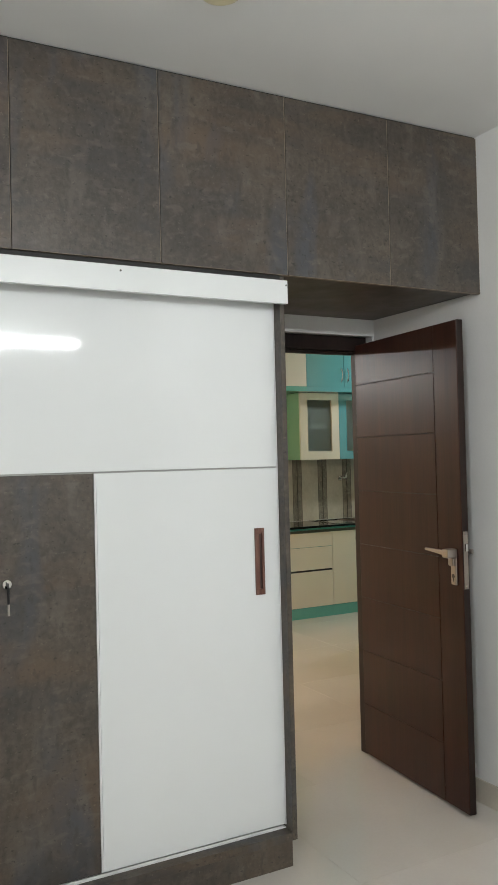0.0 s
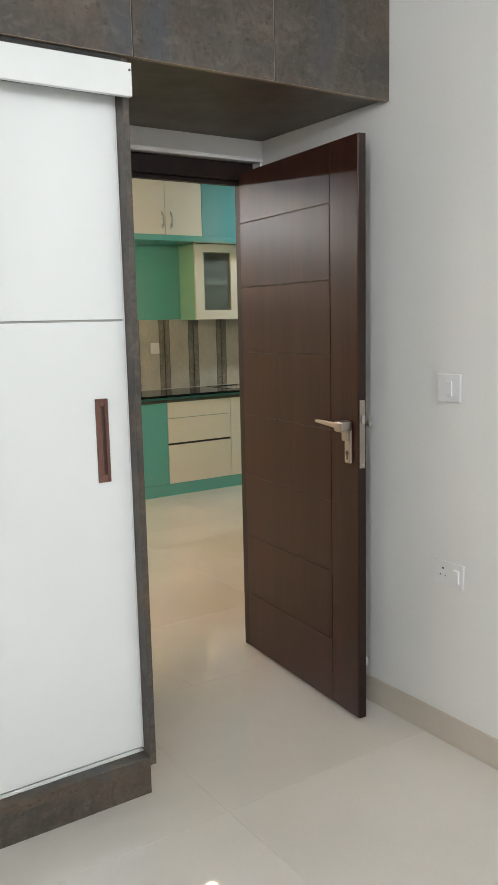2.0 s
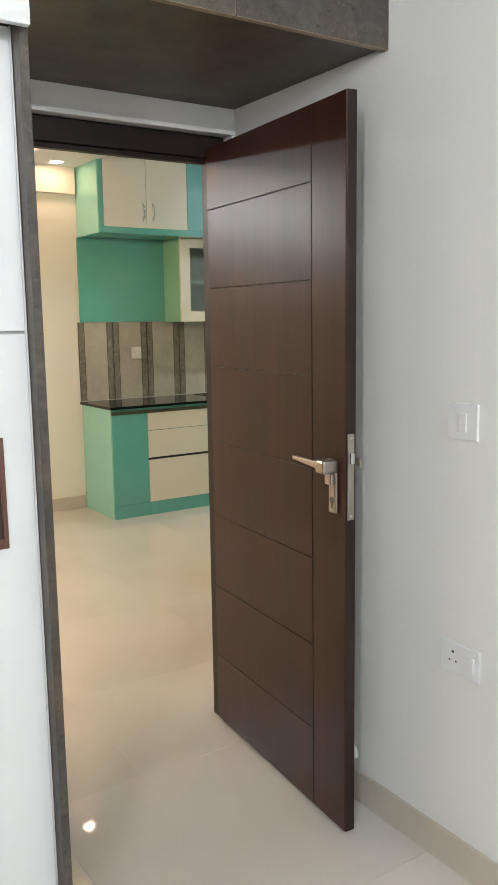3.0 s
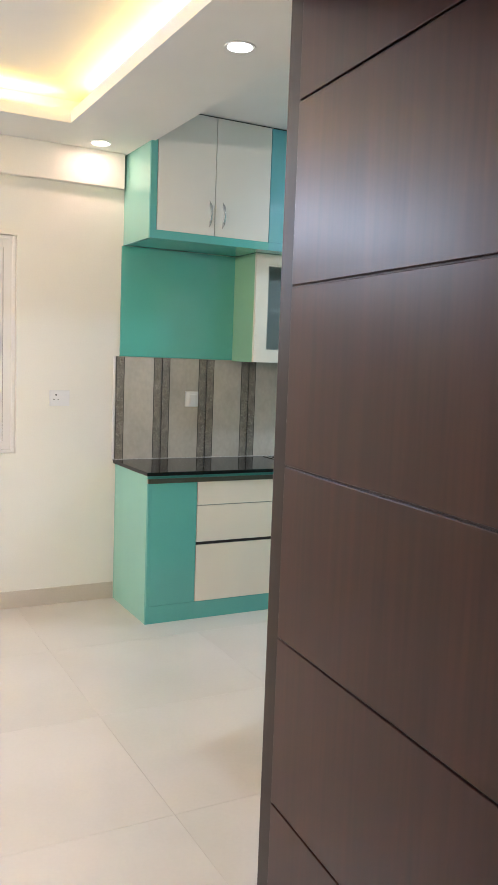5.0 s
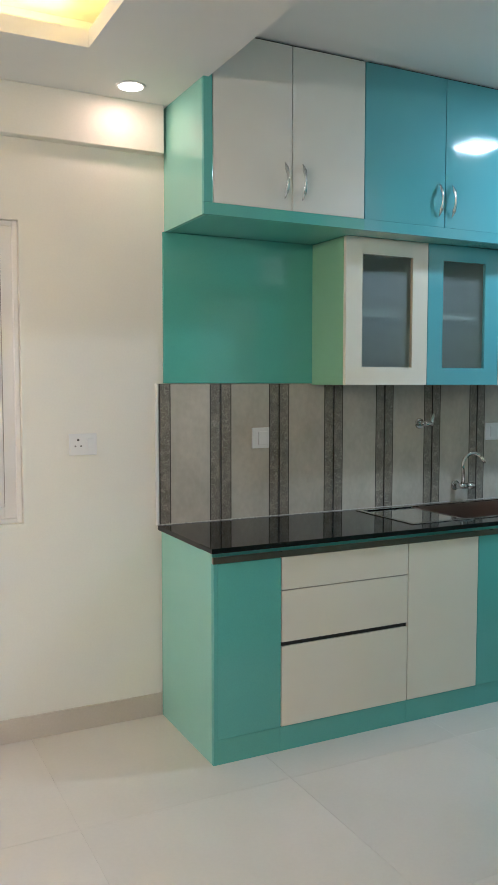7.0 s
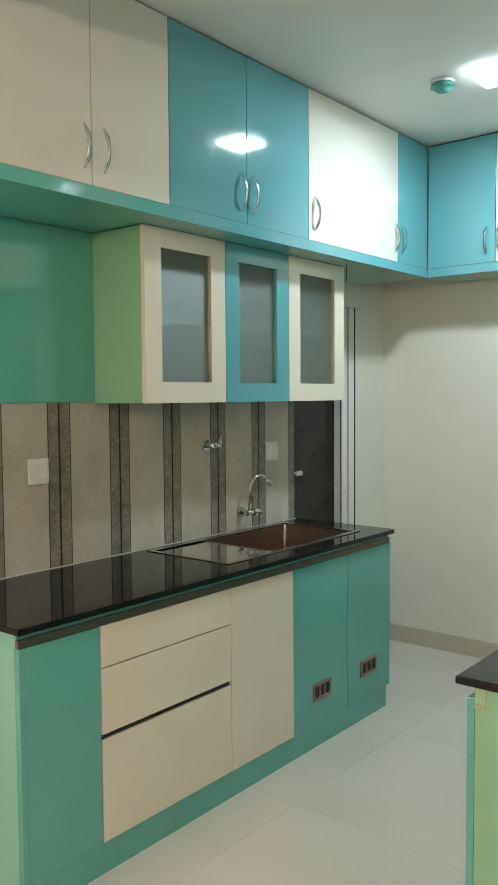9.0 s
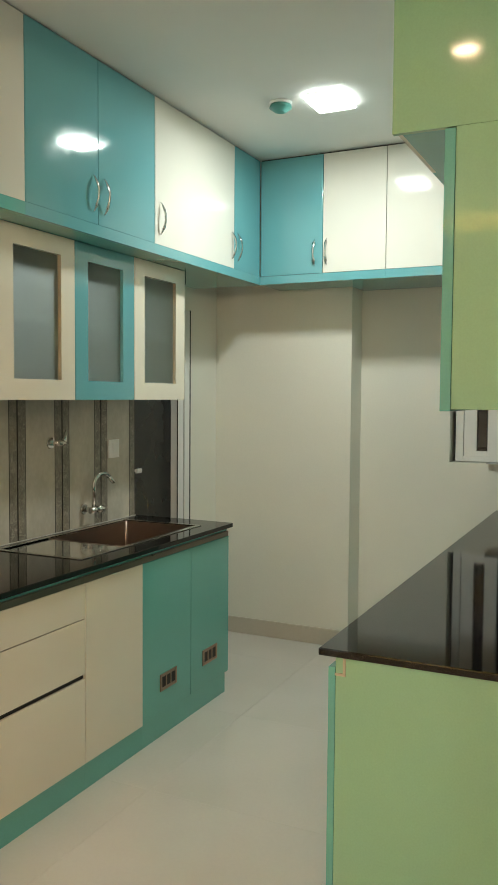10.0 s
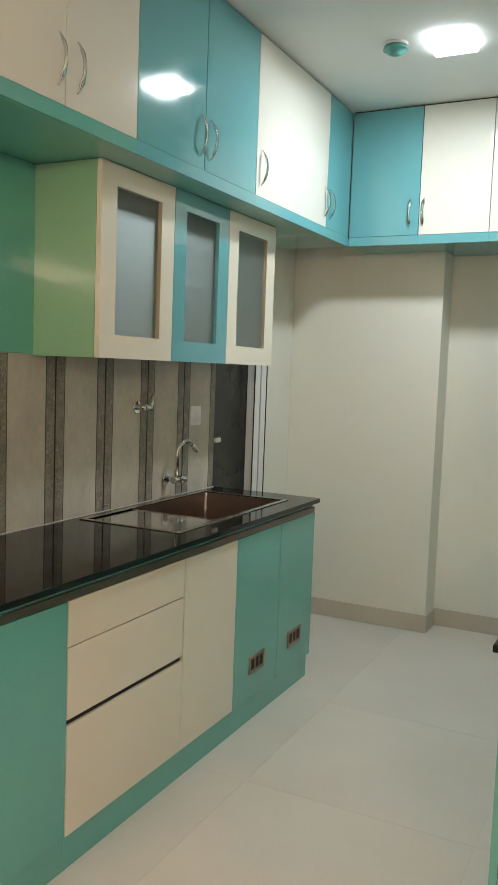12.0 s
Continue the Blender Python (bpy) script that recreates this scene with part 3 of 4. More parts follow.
# ---- hall ----
def casement(name, axis, a0, a1, z0, z1, y_in, sashes, label, handle=None, fw=0.045, sw=0.072, low=None):
    """A white plastic window in an opening: fixed frame, sashes with panes; y_in is the plane of its inner face, outwards is plus."""
    def lay(p, q, d0, d1, r, s, bev=0.002, bm=None):
        return box(*((p, q, y_in + d0, y_in + d1) if axis == "y" else (y_in + d0, y_in + d1, p, q)), r, s, bev, bm)
    w = thing(name, ((a0 + a1) / 2, y_in, z0) if axis == "y" else (y_in, (a0 + a1) / 2, z0), label, "window", kind="structure")
    fb, sb = low or (fw, sw)
    fr = lay(a0, a0 + fw, 0, 0.06, z0, z1)
    lay(a1 - fw, a1, 0, 0.06, z0, z1, bm=fr)
    lay(a0 + fw, a1 - fw, 0, 0.06, z0, z0 + fb, bm=fr)
    lay(a0 + fw, a1 - fw, 0, 0.06, z1 - fw, z1, bm=fr)
    part("window_frame", fr, UPVC, w)
    if fw > 0.05:
        lip = 0.02
        ring = lay(a0, a0 + lip, -0.014, -0.0003, z0, z1, 0.003)
        lay(a1 - lip, a1, -0.014, -0.0003, z0, z1, 0.003, bm=ring)
        lay(a0 + lip, a1 - lip, -0.014, -0.0003, z0, z0 + lip, 0.003, bm=ring)
        lay(a0 + lip, a1 - lip, -0.014, -0.0003, z1 - lip, z1, 0.003, bm=ring)
        part("outer_lip", ring, UPVC, w)
        part("groove", lay(a1 - fw - 0.0005, a1 - fw + 0.0018, -0.0006, -0.0002, z0 + fw, z1 - fw, 0), material("window_gasket", (0.25, 0.22, 0.19), 0.7), w)
    for p, q in sashes:
        s = lay(p, p + sw, 0.008, 0.05, z0 + fb, z1 - fw)
        lay(q - sw, q, 0.008, 0.05, z0 + fb, z1 - fw, bm=s)
        lay(p + sw, q - sw, 0.008, 0.05, z0 + fb, z0 + fb + sb, bm=s)
        lay(p + sw, q - sw, 0.008, 0.05, z1 - fw - sw, z1 - fw, bm=s)
        sash = part("sash", s, UPVC, w)
        seal = lay(p + sw, p + sw + 0.004, 0.012, 0.03, z0 + fb + sb, z1 - fw - sw, 0)
        lay(q - sw - 0.004, q - sw, 0.012, 0.03, z0 + fb + sb, z1 - fw - sw, 0, bm=seal)
        part("seal", seal, BLACK, sash)
        pane = part("pane", lay(p + sw + 0.004, q - sw - 0.004, 0.024, 0.029, z0 + fb + sb, z1 - fw - sw, 0), CLEAR, sash)
        pane.visible_shadow = False
    if handle:
        hd = lay(handle - 0.007, handle + 0.007, 0.004, 0.0078, 1.42, 1.57, 0.001)
        lay(handle - 0.004, handle + 0.004, -0.006, 0.004, 1.44, 1.52, 0.002, bm=hd)
        grip = part("handle", hd, PLASTIC, w)
        part("slot", lay(handle - 0.0025, handle + 0.0025, 0.0008, 0.0036, 1.448, 1.545, 0), SEAM, grip)
    return w


def hall_door():
    d = thing("door_2", (3.6, 3.8, 0), "closed dark stained wooden door in the hall", "door", kind="structure")
    part("jamb", box(3.10, 3.17, 3.7902, 3.81, 0, 2.02, 0.002), WOODF, d)
    part("jamb", box(4.06, 4.13, 3.7902, 3.81, 0, 2.02, 0.002), WOODF, d)
    part("head", box(3.10, 4.13, 3.7902, 3.81, 2.0205, 2.09, 0.002), WOODF, d)
    part("leaf", box(3.172, 4.058, 3.7902, 3.80, 0.008, 2.018, 0.002), WOOD, d)


hall_door()
casement("window_1", "y", 1.85, 3.102, 0.903, 2.118, 7.36, [(1.917, 2.475), (2.476, 3.035)], "white plastic casement window onto the night", 3.018, 0.067, 0.064)
switch_plate("power_socket", "white power socket with a switch beside the window", "y", 3.29, 3.407, 1.174, 1.264, 7.317, [(3.367, 3.39, 1.195, 1.243)],
             [(3.328, 1.238, 0.005), (3.316, 1.212, 0.0035), (3.340, 1.212, 0.0035)], "socket")


def downlight(x, y):
    d = thing("downlight", (x, y, LOW_CEIL), "round recessed downlight glowing warm white, most of its set added fill", "downlight", "hall downlights")
    rim = tube([(x, y, LOW_CEIL - 0.004), (x, y, LOW_CEIL - 0.0005)], [0.056, 0.058], 30)
    part("rim", rim, PLASTIC, d)
    part("lens", tube([(x, y, LOW_CEIL - 0.0045), (x, y, LOW_CEIL - 0.0055)], [0.046, 0.046], 30), SPOT_ON, d, "glowing lens")


# Fixtures for both real downlights and the six added ones.
for dx, dy in SPOTS:
    downlight(dx, dy)


def led_strip(x0, x1, y0, y1):
    s = thing("led_strip", ((x0 + x1) / 2, (y0 + y1) / 2, LOW_CEIL + 0.016), "warm yellow strip light in the ceiling recess", "strip light", "recess strip lights")
    part("strip", box(x0, x1, y0, y1, LOW_CEIL + 0.016, LOW_CEIL + 0.022), STRIP_ON, s)


led_strip(3.375, 3.387, 4.3, 6.8)
led_strip(0.25, 3.25, 6.93, 6.942)
led_strip(0.25, 3.25, 4.168, 4.18)
led_strip(0.11, 0.122, 4.3, 6.8)


# ---- kitchen, sink side ----
BASE_Y, UP_Y, GLASS_Y, BACK_Y = 6.749, 6.886, 7.020, 7.31
GAP = 0.002


def bow_handle(parent, at, out, length=0.145):
    """An arched flat bar, upright, standing out from a door front along out."""
    bm = bmesh.new()
    o, ax = Vector(at), Vector(out)
    side = Vector((0, 0, 1)).cross(ax)
    n, rows = 20, []
    for i in range(n + 1):
        t = i / n
        bulge = math.sin(math.pi * t)
        z = (t - 0.5) * length
        foot = math.exp(-((t - 0.2) / 0.1) ** 2) + math.exp(-((t - 0.8) / 0.1) ** 2)
        wide = 0.0016 + 0.003 * bulge + 0.005 * foot
        near, far = 0.027 * bulge ** 0.8, 0.027 * bulge ** 0.8 + 0.0045 + 0.001 * bulge
        c = o + Vector((0, 0, z))
        rows.append([bm.verts.new(c + side * s * wide + ax * d) for s, d in ((-1, near), (1, near), (1, far), (-1, far))])
    for a, b in zip(rows, rows[1:]):
        for k in range(4):
            bm.faces.new((a[k], a[(k + 1) % 4], b[(k + 1) % 4], b[k])).smooth = True
    bm.faces.new(rows[0][::-1])
    bm.faces.new(rows[-1])
    bmesh.ops.recalc_face_normals(bm, faces=bm.faces[:])
    part("handle", bm, CHROME, parent, "arched chrome handle")


def sink_side_uppers():
    doors = [(3.756, 4.104, UPPER, 4.069), (4.104, 4.455, UPPER, 4.151), (4.455, 4.886, BLUE, 4.850), (4.886, 5.308, BLUE, 4.922),
             (5.308, 6.098, UPPER, 5.352), (6.098, 6.422, BLUE, 6.134)]
    units = [(3.716, 4.455, doors[:2], "high loft cabinet with two cream gloss doors"), (4.455, 5.308, doors[2:4], "high loft cabinet with two teal gloss doors"),
             (5.308, 6.098, doors[4:5], "high loft cabinet with one wide white gloss door"), (6.098, 6.442, doors[5:], "high corner loft cabinet with a teal gloss door")]
    for x0, x1, fronts, label in units:
        c = thing("loft_cabinet", ((x0 + x1) / 2, 7.09, 2.121), label, "cabinet", "kitchen loft cabinets")
        first = x0 < 3.8
        part("body", box(x0 + (0.018 if first else 0.0005), x1 - 0.0005, UP_Y + 0.0185, 7.314, 2.14, 2.812, 0.001), UPPER, c)
        part("bottom", box(x0 + (0.018 if first else 0), x1, UP_Y + 0.0185, 7.314, 2.121, 2.1395, 0.0008), TEAL, c, "teal underside")
        part("bottom_rail", box(x0, x1, UP_Y, UP_Y + 0.018, 2.121, 2.1665, 0.0005), TEAL if first else BLUE, c, "teal rail" if first else "teal rail in the cool-lit colour")
        # Dark strip paints the shade between cabinet top and ceiling.
        part("top_gap", box(x0 + 0.02, x1, UP_Y + 0.012, 7.314, 2.8125, KIT_CEIL - 0.0005), GAP_SHADE_TRIM, c)
        if first:
            part("end_panel", box(x0, x0 + 0.0175, UP_Y + 0.0185, 7.314, 2.121, 2.812, 0.001), MINT, c, "mint green end panel")
            part("stile", box(x0, 3.756 - GAP, UP_Y, UP_Y + 0.018, 2.1675, 2.812, 0.001), TEAL, c)
        for a, b, m, hx in fronts:
            d = part("door", box(a + GAP, b - GAP, UP_Y, UP_Y + 0.018, 2.167, 2.811, 0.0012), m, c)
            bow_handle(d, (hx, UP_Y, 2.284), (0, -1, 0))
            if b - a > 0.6:
                bow_handle(d, (b - 0.034, UP_Y, 2.284), (0, -1, 0))


def far_uppers():
    x = 6.424
    units = [(6.508, 6.884, BLUE, 6.554, "high loft cabinet with a teal gloss door"), (6.150, 6.508, UPPER, 6.484, "high loft cabinet with a cream gloss door"),
             (5.79, 6.150, UPPER, 5.828, "high loft cabinet with a cream gloss door"), (5.42, 5.79, BLUE, 5.75, "high loft cabinet with a teal gloss door")]
    for y0, y1, m, hy, label in units:
        c = thing("loft_cabinet", (6.56, (y0 + y1) / 2, 2.121), label, "cabinet", "kitchen loft cabinets")
        deep = 6.711 if y0 > 6.43 else 6.899
        part("body", box(x + 0.0185, 6.71, y0 + 0.0005, y1 - 0.0005, 2.14, 2.812), UPPER, c)
        part("bottom", box(x + 0.0185, 6.71, y0, y1, 2.121, 2.1395, 0.0008), TEAL, c, "teal underside")
        if deep > 6.8:
            part("back_filler", box(6.7105, deep, y0, min(y1, 6.426), 2.121, 2.812), BLUE, c)
        part("bottom_rail", box(x, x + 0.018, y0, y1, 2.121, 2.1665, 0.001), BLUE, c)
        # Same painted shade in the gap under the ceiling.
        part("top_gap", box(x + 0.012, 6.71, y0, y1, 2.8125, KIT_CEIL - 0.0005), GAP_SHADE_TRIM, c)
        d = part("door", box(x, x + 0.018, y0 + GAP, y1 - GAP, 2.168, 2.811, 0.0012), m, c)
        bow_handle(d, (x, hy, 2.281), (-1, 0, 0))


sink_side_uppers()
far_uppers()


def glass_cabinets():
    z0, z1 = 1.467, 2.119
    units = [(4.452, 4.907, CREAM, "cream"), (4.907, 5.343, BLUE, "teal"), (5.343, 5.805, CREAM, "cream")]
    for i, (x0, x1, m, word) in enumerate(units):
        c = thing("wall_cabinet", ((x0 + x1) / 2, 7.17, z0), f"wall cabinet with a {word} framed frosted glass door", "cabinet", "glass-door wall cabinets")
        y = GLASS_Y + 0.021
        side = GREEN if i == 0 else TEAL
        part("side", box(x0, x0 + 0.016, y, BACK_Y - 0.001, z0, z1, 0.001), side, c, "light green side panel" if i == 0 else "")
        part("side", box(x1 - 0.017, x1 - 0.0005, y, BACK_Y - 0.001, z0, z1, 0.001), CREAM, c)
        lo = x0 + 0.0165
        part("bottom", box(lo, x1 - 0.0175, y, BACK_Y - 0.001, z0, z0 + 0.018), CREAM, c)
        part("top", box(lo, x1 - 0.0175, y, BACK_Y - 0.001, z1 - 0.018, z1), CREAM, c)
        part("back", box(lo, x1 - 0.0175, BACK_Y - 0.008, BACK_Y - 0.001, z0 + 0.0185, z1 - 0.0185), CREAM, c)
        part("shelf", box(lo, x1 - 0.0175, y + 0.03, BACK_Y - 0.009, 1.78, 1.798), CREAM, c)
        a, b, fw = x0 + GAP, x1 - GAP, 0.086
        fr = box(a, a + fw, GLASS_Y, GLASS_Y + 0.02, z0, z1)
        box(b - fw, b, GLASS_Y, GLASS_Y + 0.02, z0, z1, bm=fr)
        box(a + fw, b - fw, GLASS_Y, GLASS_Y + 0.02, z0, z0 + 0.08, bm=fr)
        box(a + fw, b - fw, GLASS_Y, GLASS_Y + 0.02, z1 - 0.072, z1, bm=fr)
        d = part("door", fr, m, c, f"{word} door frame")
        e = box(a + fw, a + fw + 0.0015, GLASS_Y + 0.001, GLASS_Y + 0.0165, z0 + 0.081, z1 - 0.073)
        e2 = box(b - fw - 0.0015, b - fw, GLASS_Y + 0.001, GLASS_Y + 0.0165, z0 + 0.081, z1 - 0.073)
        for strip in (e, e2):
            part("edge_band", strip, EDGE if m is CREAM else BLUE, d, "tan cut edge" if m is CREAM else "")
        pane = part("pane", box(a + fw - 0.004, b - fw + 0.004, GLASS_Y + 0.0172, GLASS_Y + 0.0202, z0 + 0.076, z1 - 0.068), FROST, d, "frosted grey glass")
        pane.visible_shadow = False


glass_cabinets()
niche = thing("niche_panel", (4.08, 7.305, 1.473), "glossy green laminate back panel of an open niche", "panel")
part("board", box(3.706, 4.4515, 7.302, 7.314, 1.473, 2.119, 0.001), material("green_gloss_laminate", (0.14, 0.46, 0.375), 0.11, other=(0.13, 0.435, 0.355), scale=2, coat=0.3, fine=0.04, fine_scale=200, bump=0.015, bump_scale=6), niche)


def base_units():
    y, zt = BASE_Y, 0.788
    front = [("base_cabinet", 3.692, 3.986, "teal laminate base cabinet with a mint green end panel"), ("drawer_cabinet", 3.986, 4.607, "cream gloss three-drawer base cabinet"),
             ("base_cabinet", 4.607, 4.998, "cream gloss single-door base cabinet"), ("sink_cabinet", 4.998, 5.783, "teal gloss two-door sink cabinet with vents")]
    for name, x0, x1, label in front:
        c = thing(name, ((x0 + x1) / 2, 7.02, 0), label, "cabinet", "sink-side base cabinets")
        end = x0 < 3.7
        lo = x0 + (0.0175 if end else 0.0005)
        if "sink" in name:
            body = box(lo, lo + 0.017, y + 0.0185, 7.308, 0.1005, 0.787)
            box(x1 - 0.0175, x1 - 0.0005, y + 0.0185, 7.308, 0.1005, 0.815, bm=body)
            box(lo + 0.017, x1 - 0.0175, y + 0.0185, 7.308, 0.1005, 0.117, bm=body)
            box(lo + 0.017, x1 - 0.0175, 7.3, 7.308, 0.117, 0.60, bm=body)
            part("body", body, TEAL, c)
        else:
            part("body", box(lo, x1 - 0.0005, y + 0.0185, 7.308, 0.1005, 0.66 if x0 > 4.6 else 0.787), TEAL, c)
        part("plinth", box(x0, x1 - (0.028 if x1 > 5.7 else 0), y + 0.005, y + 0.022, 0.0, 0.0995, 0.001), TEAL, c, "teal plinth")
        part("top_strip", box(x0, x1, y + 0.012, y + 0.018, 0.8135, 0.8325, 0.001), TEAL, c)
        part("grip_profile", box(x0, x1, y + 0.003, y + 0.018, 0.7885, 0.813, 0.001), GOLA, c, "dark aluminium grip profile")
        if end:
            end_bm = box(x0, x0 + 0.017, y + 0.0225, 7.308, 0.0, 0.787)
            box(x0, x0 + 0.017, y + 0.0185, 7.308, 0.787, 0.8325, bm=end_bm)
            part("end_panel", end_bm, MINT, c, "mint green end panel")
            part("door", box(x0 + 0.0175, x1 - GAP, y, y + 0.018, 0.102, zt, 0.0012), TEAL, c)
            part("end_stile", box(x0, x0 + 0.017, y, y + 0.022, 0.1, zt, 0.0012), TEAL, c)
        elif name == "drawer_cabinet":
            for a, b in ((0.102, 0.428), (0.446, 0.653), (0.657, zt)):
                part("drawer_front", box(x0 + GAP, x1 - GAP, y, y + 0.018, a, b, 0.0012), CREAM, c)
            # Shade inside the finger channel, painted as a near-black strip.
            part("grip_channel", box(x0 + GAP, x1 - GAP, y + 0.01, y + 0.018, 0.4285, 0.4455), GAP_SHADE_TRIM, c)
        elif name == "base_cabinet":
            part("door", box(x0 + GAP, x1 - GAP, y, y + 0.018, 0.102, zt, 0.0012), CREAM, c)
        else:
            for a, b, v0, v1 in ((4.998, 5.402, 5.13, 5.269), (5.402, 5.783, 5.511, 5.655)):
                d = part("door", box(a + GAP, b - GAP, y, y + 0.018, 0.102, zt, 0.0012), TEAL, c)
                z0, z1 = 0.204, 0.278
                v = box(v0, v0 + 0.014, y - 0.005, y - 0.0005, z0, z1, 0.001)
                box(v1 - 0.014, v1, y - 0.005, y - 0.0005, z0, z1, 0.001, bm=v)
                box(v0 + 0.014, v1 - 0.014, y - 0.005, y - 0.0005, z0, z0 + 0.013, 0.001, bm=v)
                box(v0 + 0.014, v1 - 0.014, y - 0.005, y - 0.0005, z1 - 0.013, z1, 0.001, bm=v)
                w = (v1 - v0 - 0.028) / 3
                for k in (1, 2):
                    box(v0 + 0.014 + k * w - 0.004, v0 + 0.014 + k * w + 0.004, y - 0.004, y - 0.0005, z0 + 0.013, z1 - 0.013, bm=v)
                vent = part("vent", v, material("tan_vent_plastic", (0.27, 0.19, 0.13), 0.4, fine=0.1), d, "tan plastic vent grille")
                # Near-black sheet stands for the shade behind the vent bars.
                part("slots", box(v0 + 0.014, v1 - 0.014, y - 0.0015, y - 0.0003, z0 + 0.013, z1 - 0.013), GAP_SHADE_TRIM, vent)


base_units()
SX0, SX1, SY0, SY1 = 4.695, 5.628, 6.834, 7.266


def rounded_top(x0, x1, y0, y1, z0, z1, corners, radius=0.016, seam=None):
    """A stone slab whose named corners are rounded in plan and whose edges are eased."""
    bm = box(x0, x1, y0, y1, z0, z1)
    turn = [e for e in bm.edges if any(all(abs(v.co.x - cx) < 1e-4 and abs(v.co.y - cy) < 1e-4 for v in e.verts) for cx, cy in corners)]
    bmesh.ops.bevel(bm, geom=turn, offset=radius, segments=5, affect="EDGES", profile=0.5)
    rim = [e for e in bm.edges if abs(e.verts[0].co.z - e.verts[1].co.z) < 1e-5 and not (seam and all(abs(v.co.y - seam) < 1e-4 for v in e.verts))]
    bmesh.ops.bevel(bm, geom=rim, offset=0.003, segments=2, affect="EDGES", profile=0.5)
    return bm


def worktop_and_sink():
    bm = bmesh.new()
    x0, x1, y0, y1, z0, z1 = 3.676, 5.795, 6.727, 7.3095, 0.833, 0.853
    merge(bm, rounded_top(x0, x1, y0, SY0 + 0.006, z0, z1, [(x1, y0)], seam=SY0 + 0.006))
    box(x0, SX0 + 0.006, SY0 + 0.006, SY1 - 0.006, z0, z1, bm=bm)
    box(SX1 - 0.006, x1, SY0 + 0.006, SY1 - 0.006, z0, z1, bm=bm)
    box(x0, x1, SY1 - 0.006, y1, z0, z1, bm=bm)
    solid("worktop", bm, GRANITE, None, "polished black granite worktop with a cut-out for the sink", "worktop", at=(4.7, 7.0, 0.82))
    s = thing("kitchen_sink", (5.2, 7.05, 0.853), "steel sink with a bowl and drainboard set in granite", "sink")
    rim = box(SX0 - 0.008, SX0 + 0.012, SY0 - 0.008, SY1 + 0.008, z1 + 0.0003, z1 + 0.004, 0.001)
    box(SX1 - 0.012, SX1 + 0.008, SY0 - 0.008, SY1 + 0.008, z1 + 0.0003, z1 + 0.004, 0.001, bm=rim)
    box(SX0 + 0.012, SX1 - 0.012, SY0 - 0.008, SY0 + 0.012, z1 + 0.0003, z1 + 0.004, 0.001, bm=rim)
    box(SX0 + 0.012, SX1 - 0.012, SY1 - 0.012, SY1 + 0.008, z1 + 0.0003, z1 + 0.004, 0.001, bm=rim)
    part("rim", rim, STEEL, s)
    mid = 5.015
    drain = box(SX0 + 0.0125, mid, SY0 + 0.0125, SY1 - 0.0125, z1 - 0.010, z1 - 0.004, 0.001)
    part("drainboard", drain, CHROME, s, "polished steel drainboard")
    a, b, c, d, zb = mid + 0.0005, SX1 - 0.0125, SY0 + 0.0125, SY1 - 0.0125, 0.64
    bowl = box(a, a + 0.002, c, d, zb, z1 - 0.002)
    box(b - 0.002, b, c, d, zb, z1 - 0.002, bm=bowl)
    box(a + 0.002, b - 0.002, c, c + 0.002, zb, z1 - 0.002, bm=bowl)
    box(a + 0.002, b - 0.002, d - 0.002, d, zb, z1 - 0.002, bm=bowl)
    box(a, b, c, d, zb - 0.002, zb, bm=bowl)
    for px, py in ((a + 0.002, c + 0.002), (b - 0.002, c + 0.002), (a + 0.002, d - 0.002), (b - 0.002, d - 0.002)):
        tube([(px, py, zb), (px, py, z1 - 0.004)], 0.008, 10, bm=bowl)
    part("bowl", bowl, BOWL, s, "deep brushed steel bowl")
    part("strainer", tube([(5.33, 7.05, zb), (5.33, 7.05, zb + 0.004)], [0.045, 0.04], 20), CHROME, s)


worktop_and_sink()


def wall_tap():
    t = thing("sink_tap", (5.335, 7.305, 0.94), "chrome wall tap with a swan neck above the sink", "tap")
    x, z = 5.335, 0.940
    body = tube([(x, 7.304, z), (x, 7.298, z)], [0.027, 0.024], 20)
    tube([(x, 7.3, z), (x, 7.235, z)], 0.013, 14, bm=body)
    tube([(x - 0.03, 7.245, z), (x + 0.03, 7.245, z)], 0.0145, 14, bm=body)
    part("body", body, CHROME, t)
    part("knob", tube([(x + 0.03, 7.245, z), (x + 0.036, 7.245, z), (x + 0.068, 7.245, z)], [0.012, 0.018, 0.018], 10), CHROME, t)
    pts = [(x, 7.245, z + 0.01), (x, 7.245, z + 0.115)]
    pts += [(x + 0.056 * (1 - math.cos(a)), 7.245 - 0.012 * (1 - math.cos(a)), z + 0.115 + 0.056 * math.sin(a)) for a in np.linspace(0.2, 2.35, 14)]
    part("neck", tube(pts, 0.0098, 12), CHROME, t)
    e = Vector(pts[-1])
    part("spout", tube([e, e + Vector((0.026, -0.008, -0.032))], [0.011, 0.011], 14), CHROME, t)
    v = thing("wall_valve", (5.12, 7.305, 1.27), "small chrome valve with a lever on the tiles", "valve")
    body = tube([(5.094, 7.305, 1.27), (5.094, 7.299, 1.27)], [0.028, 0.025], 20)
    tube([(5.094, 7.3, 1.27), (5.094, 7.255, 1.27)], 0.012, 14, bm=body)
    tube([(5.088, 7.260, 1.27), (5.133, 7.260, 1.27)], 0.014, 14, bm=body)
    part("body", body, CHROME, v)
    part("lever", tube([(5.131, 7.260, 1.258), (5.136, 7.260, 1.285), (5.150, 7.258, 1.325)], [0.012, 0.011, 0.006], 12), CHROME, v)


wall_tap()
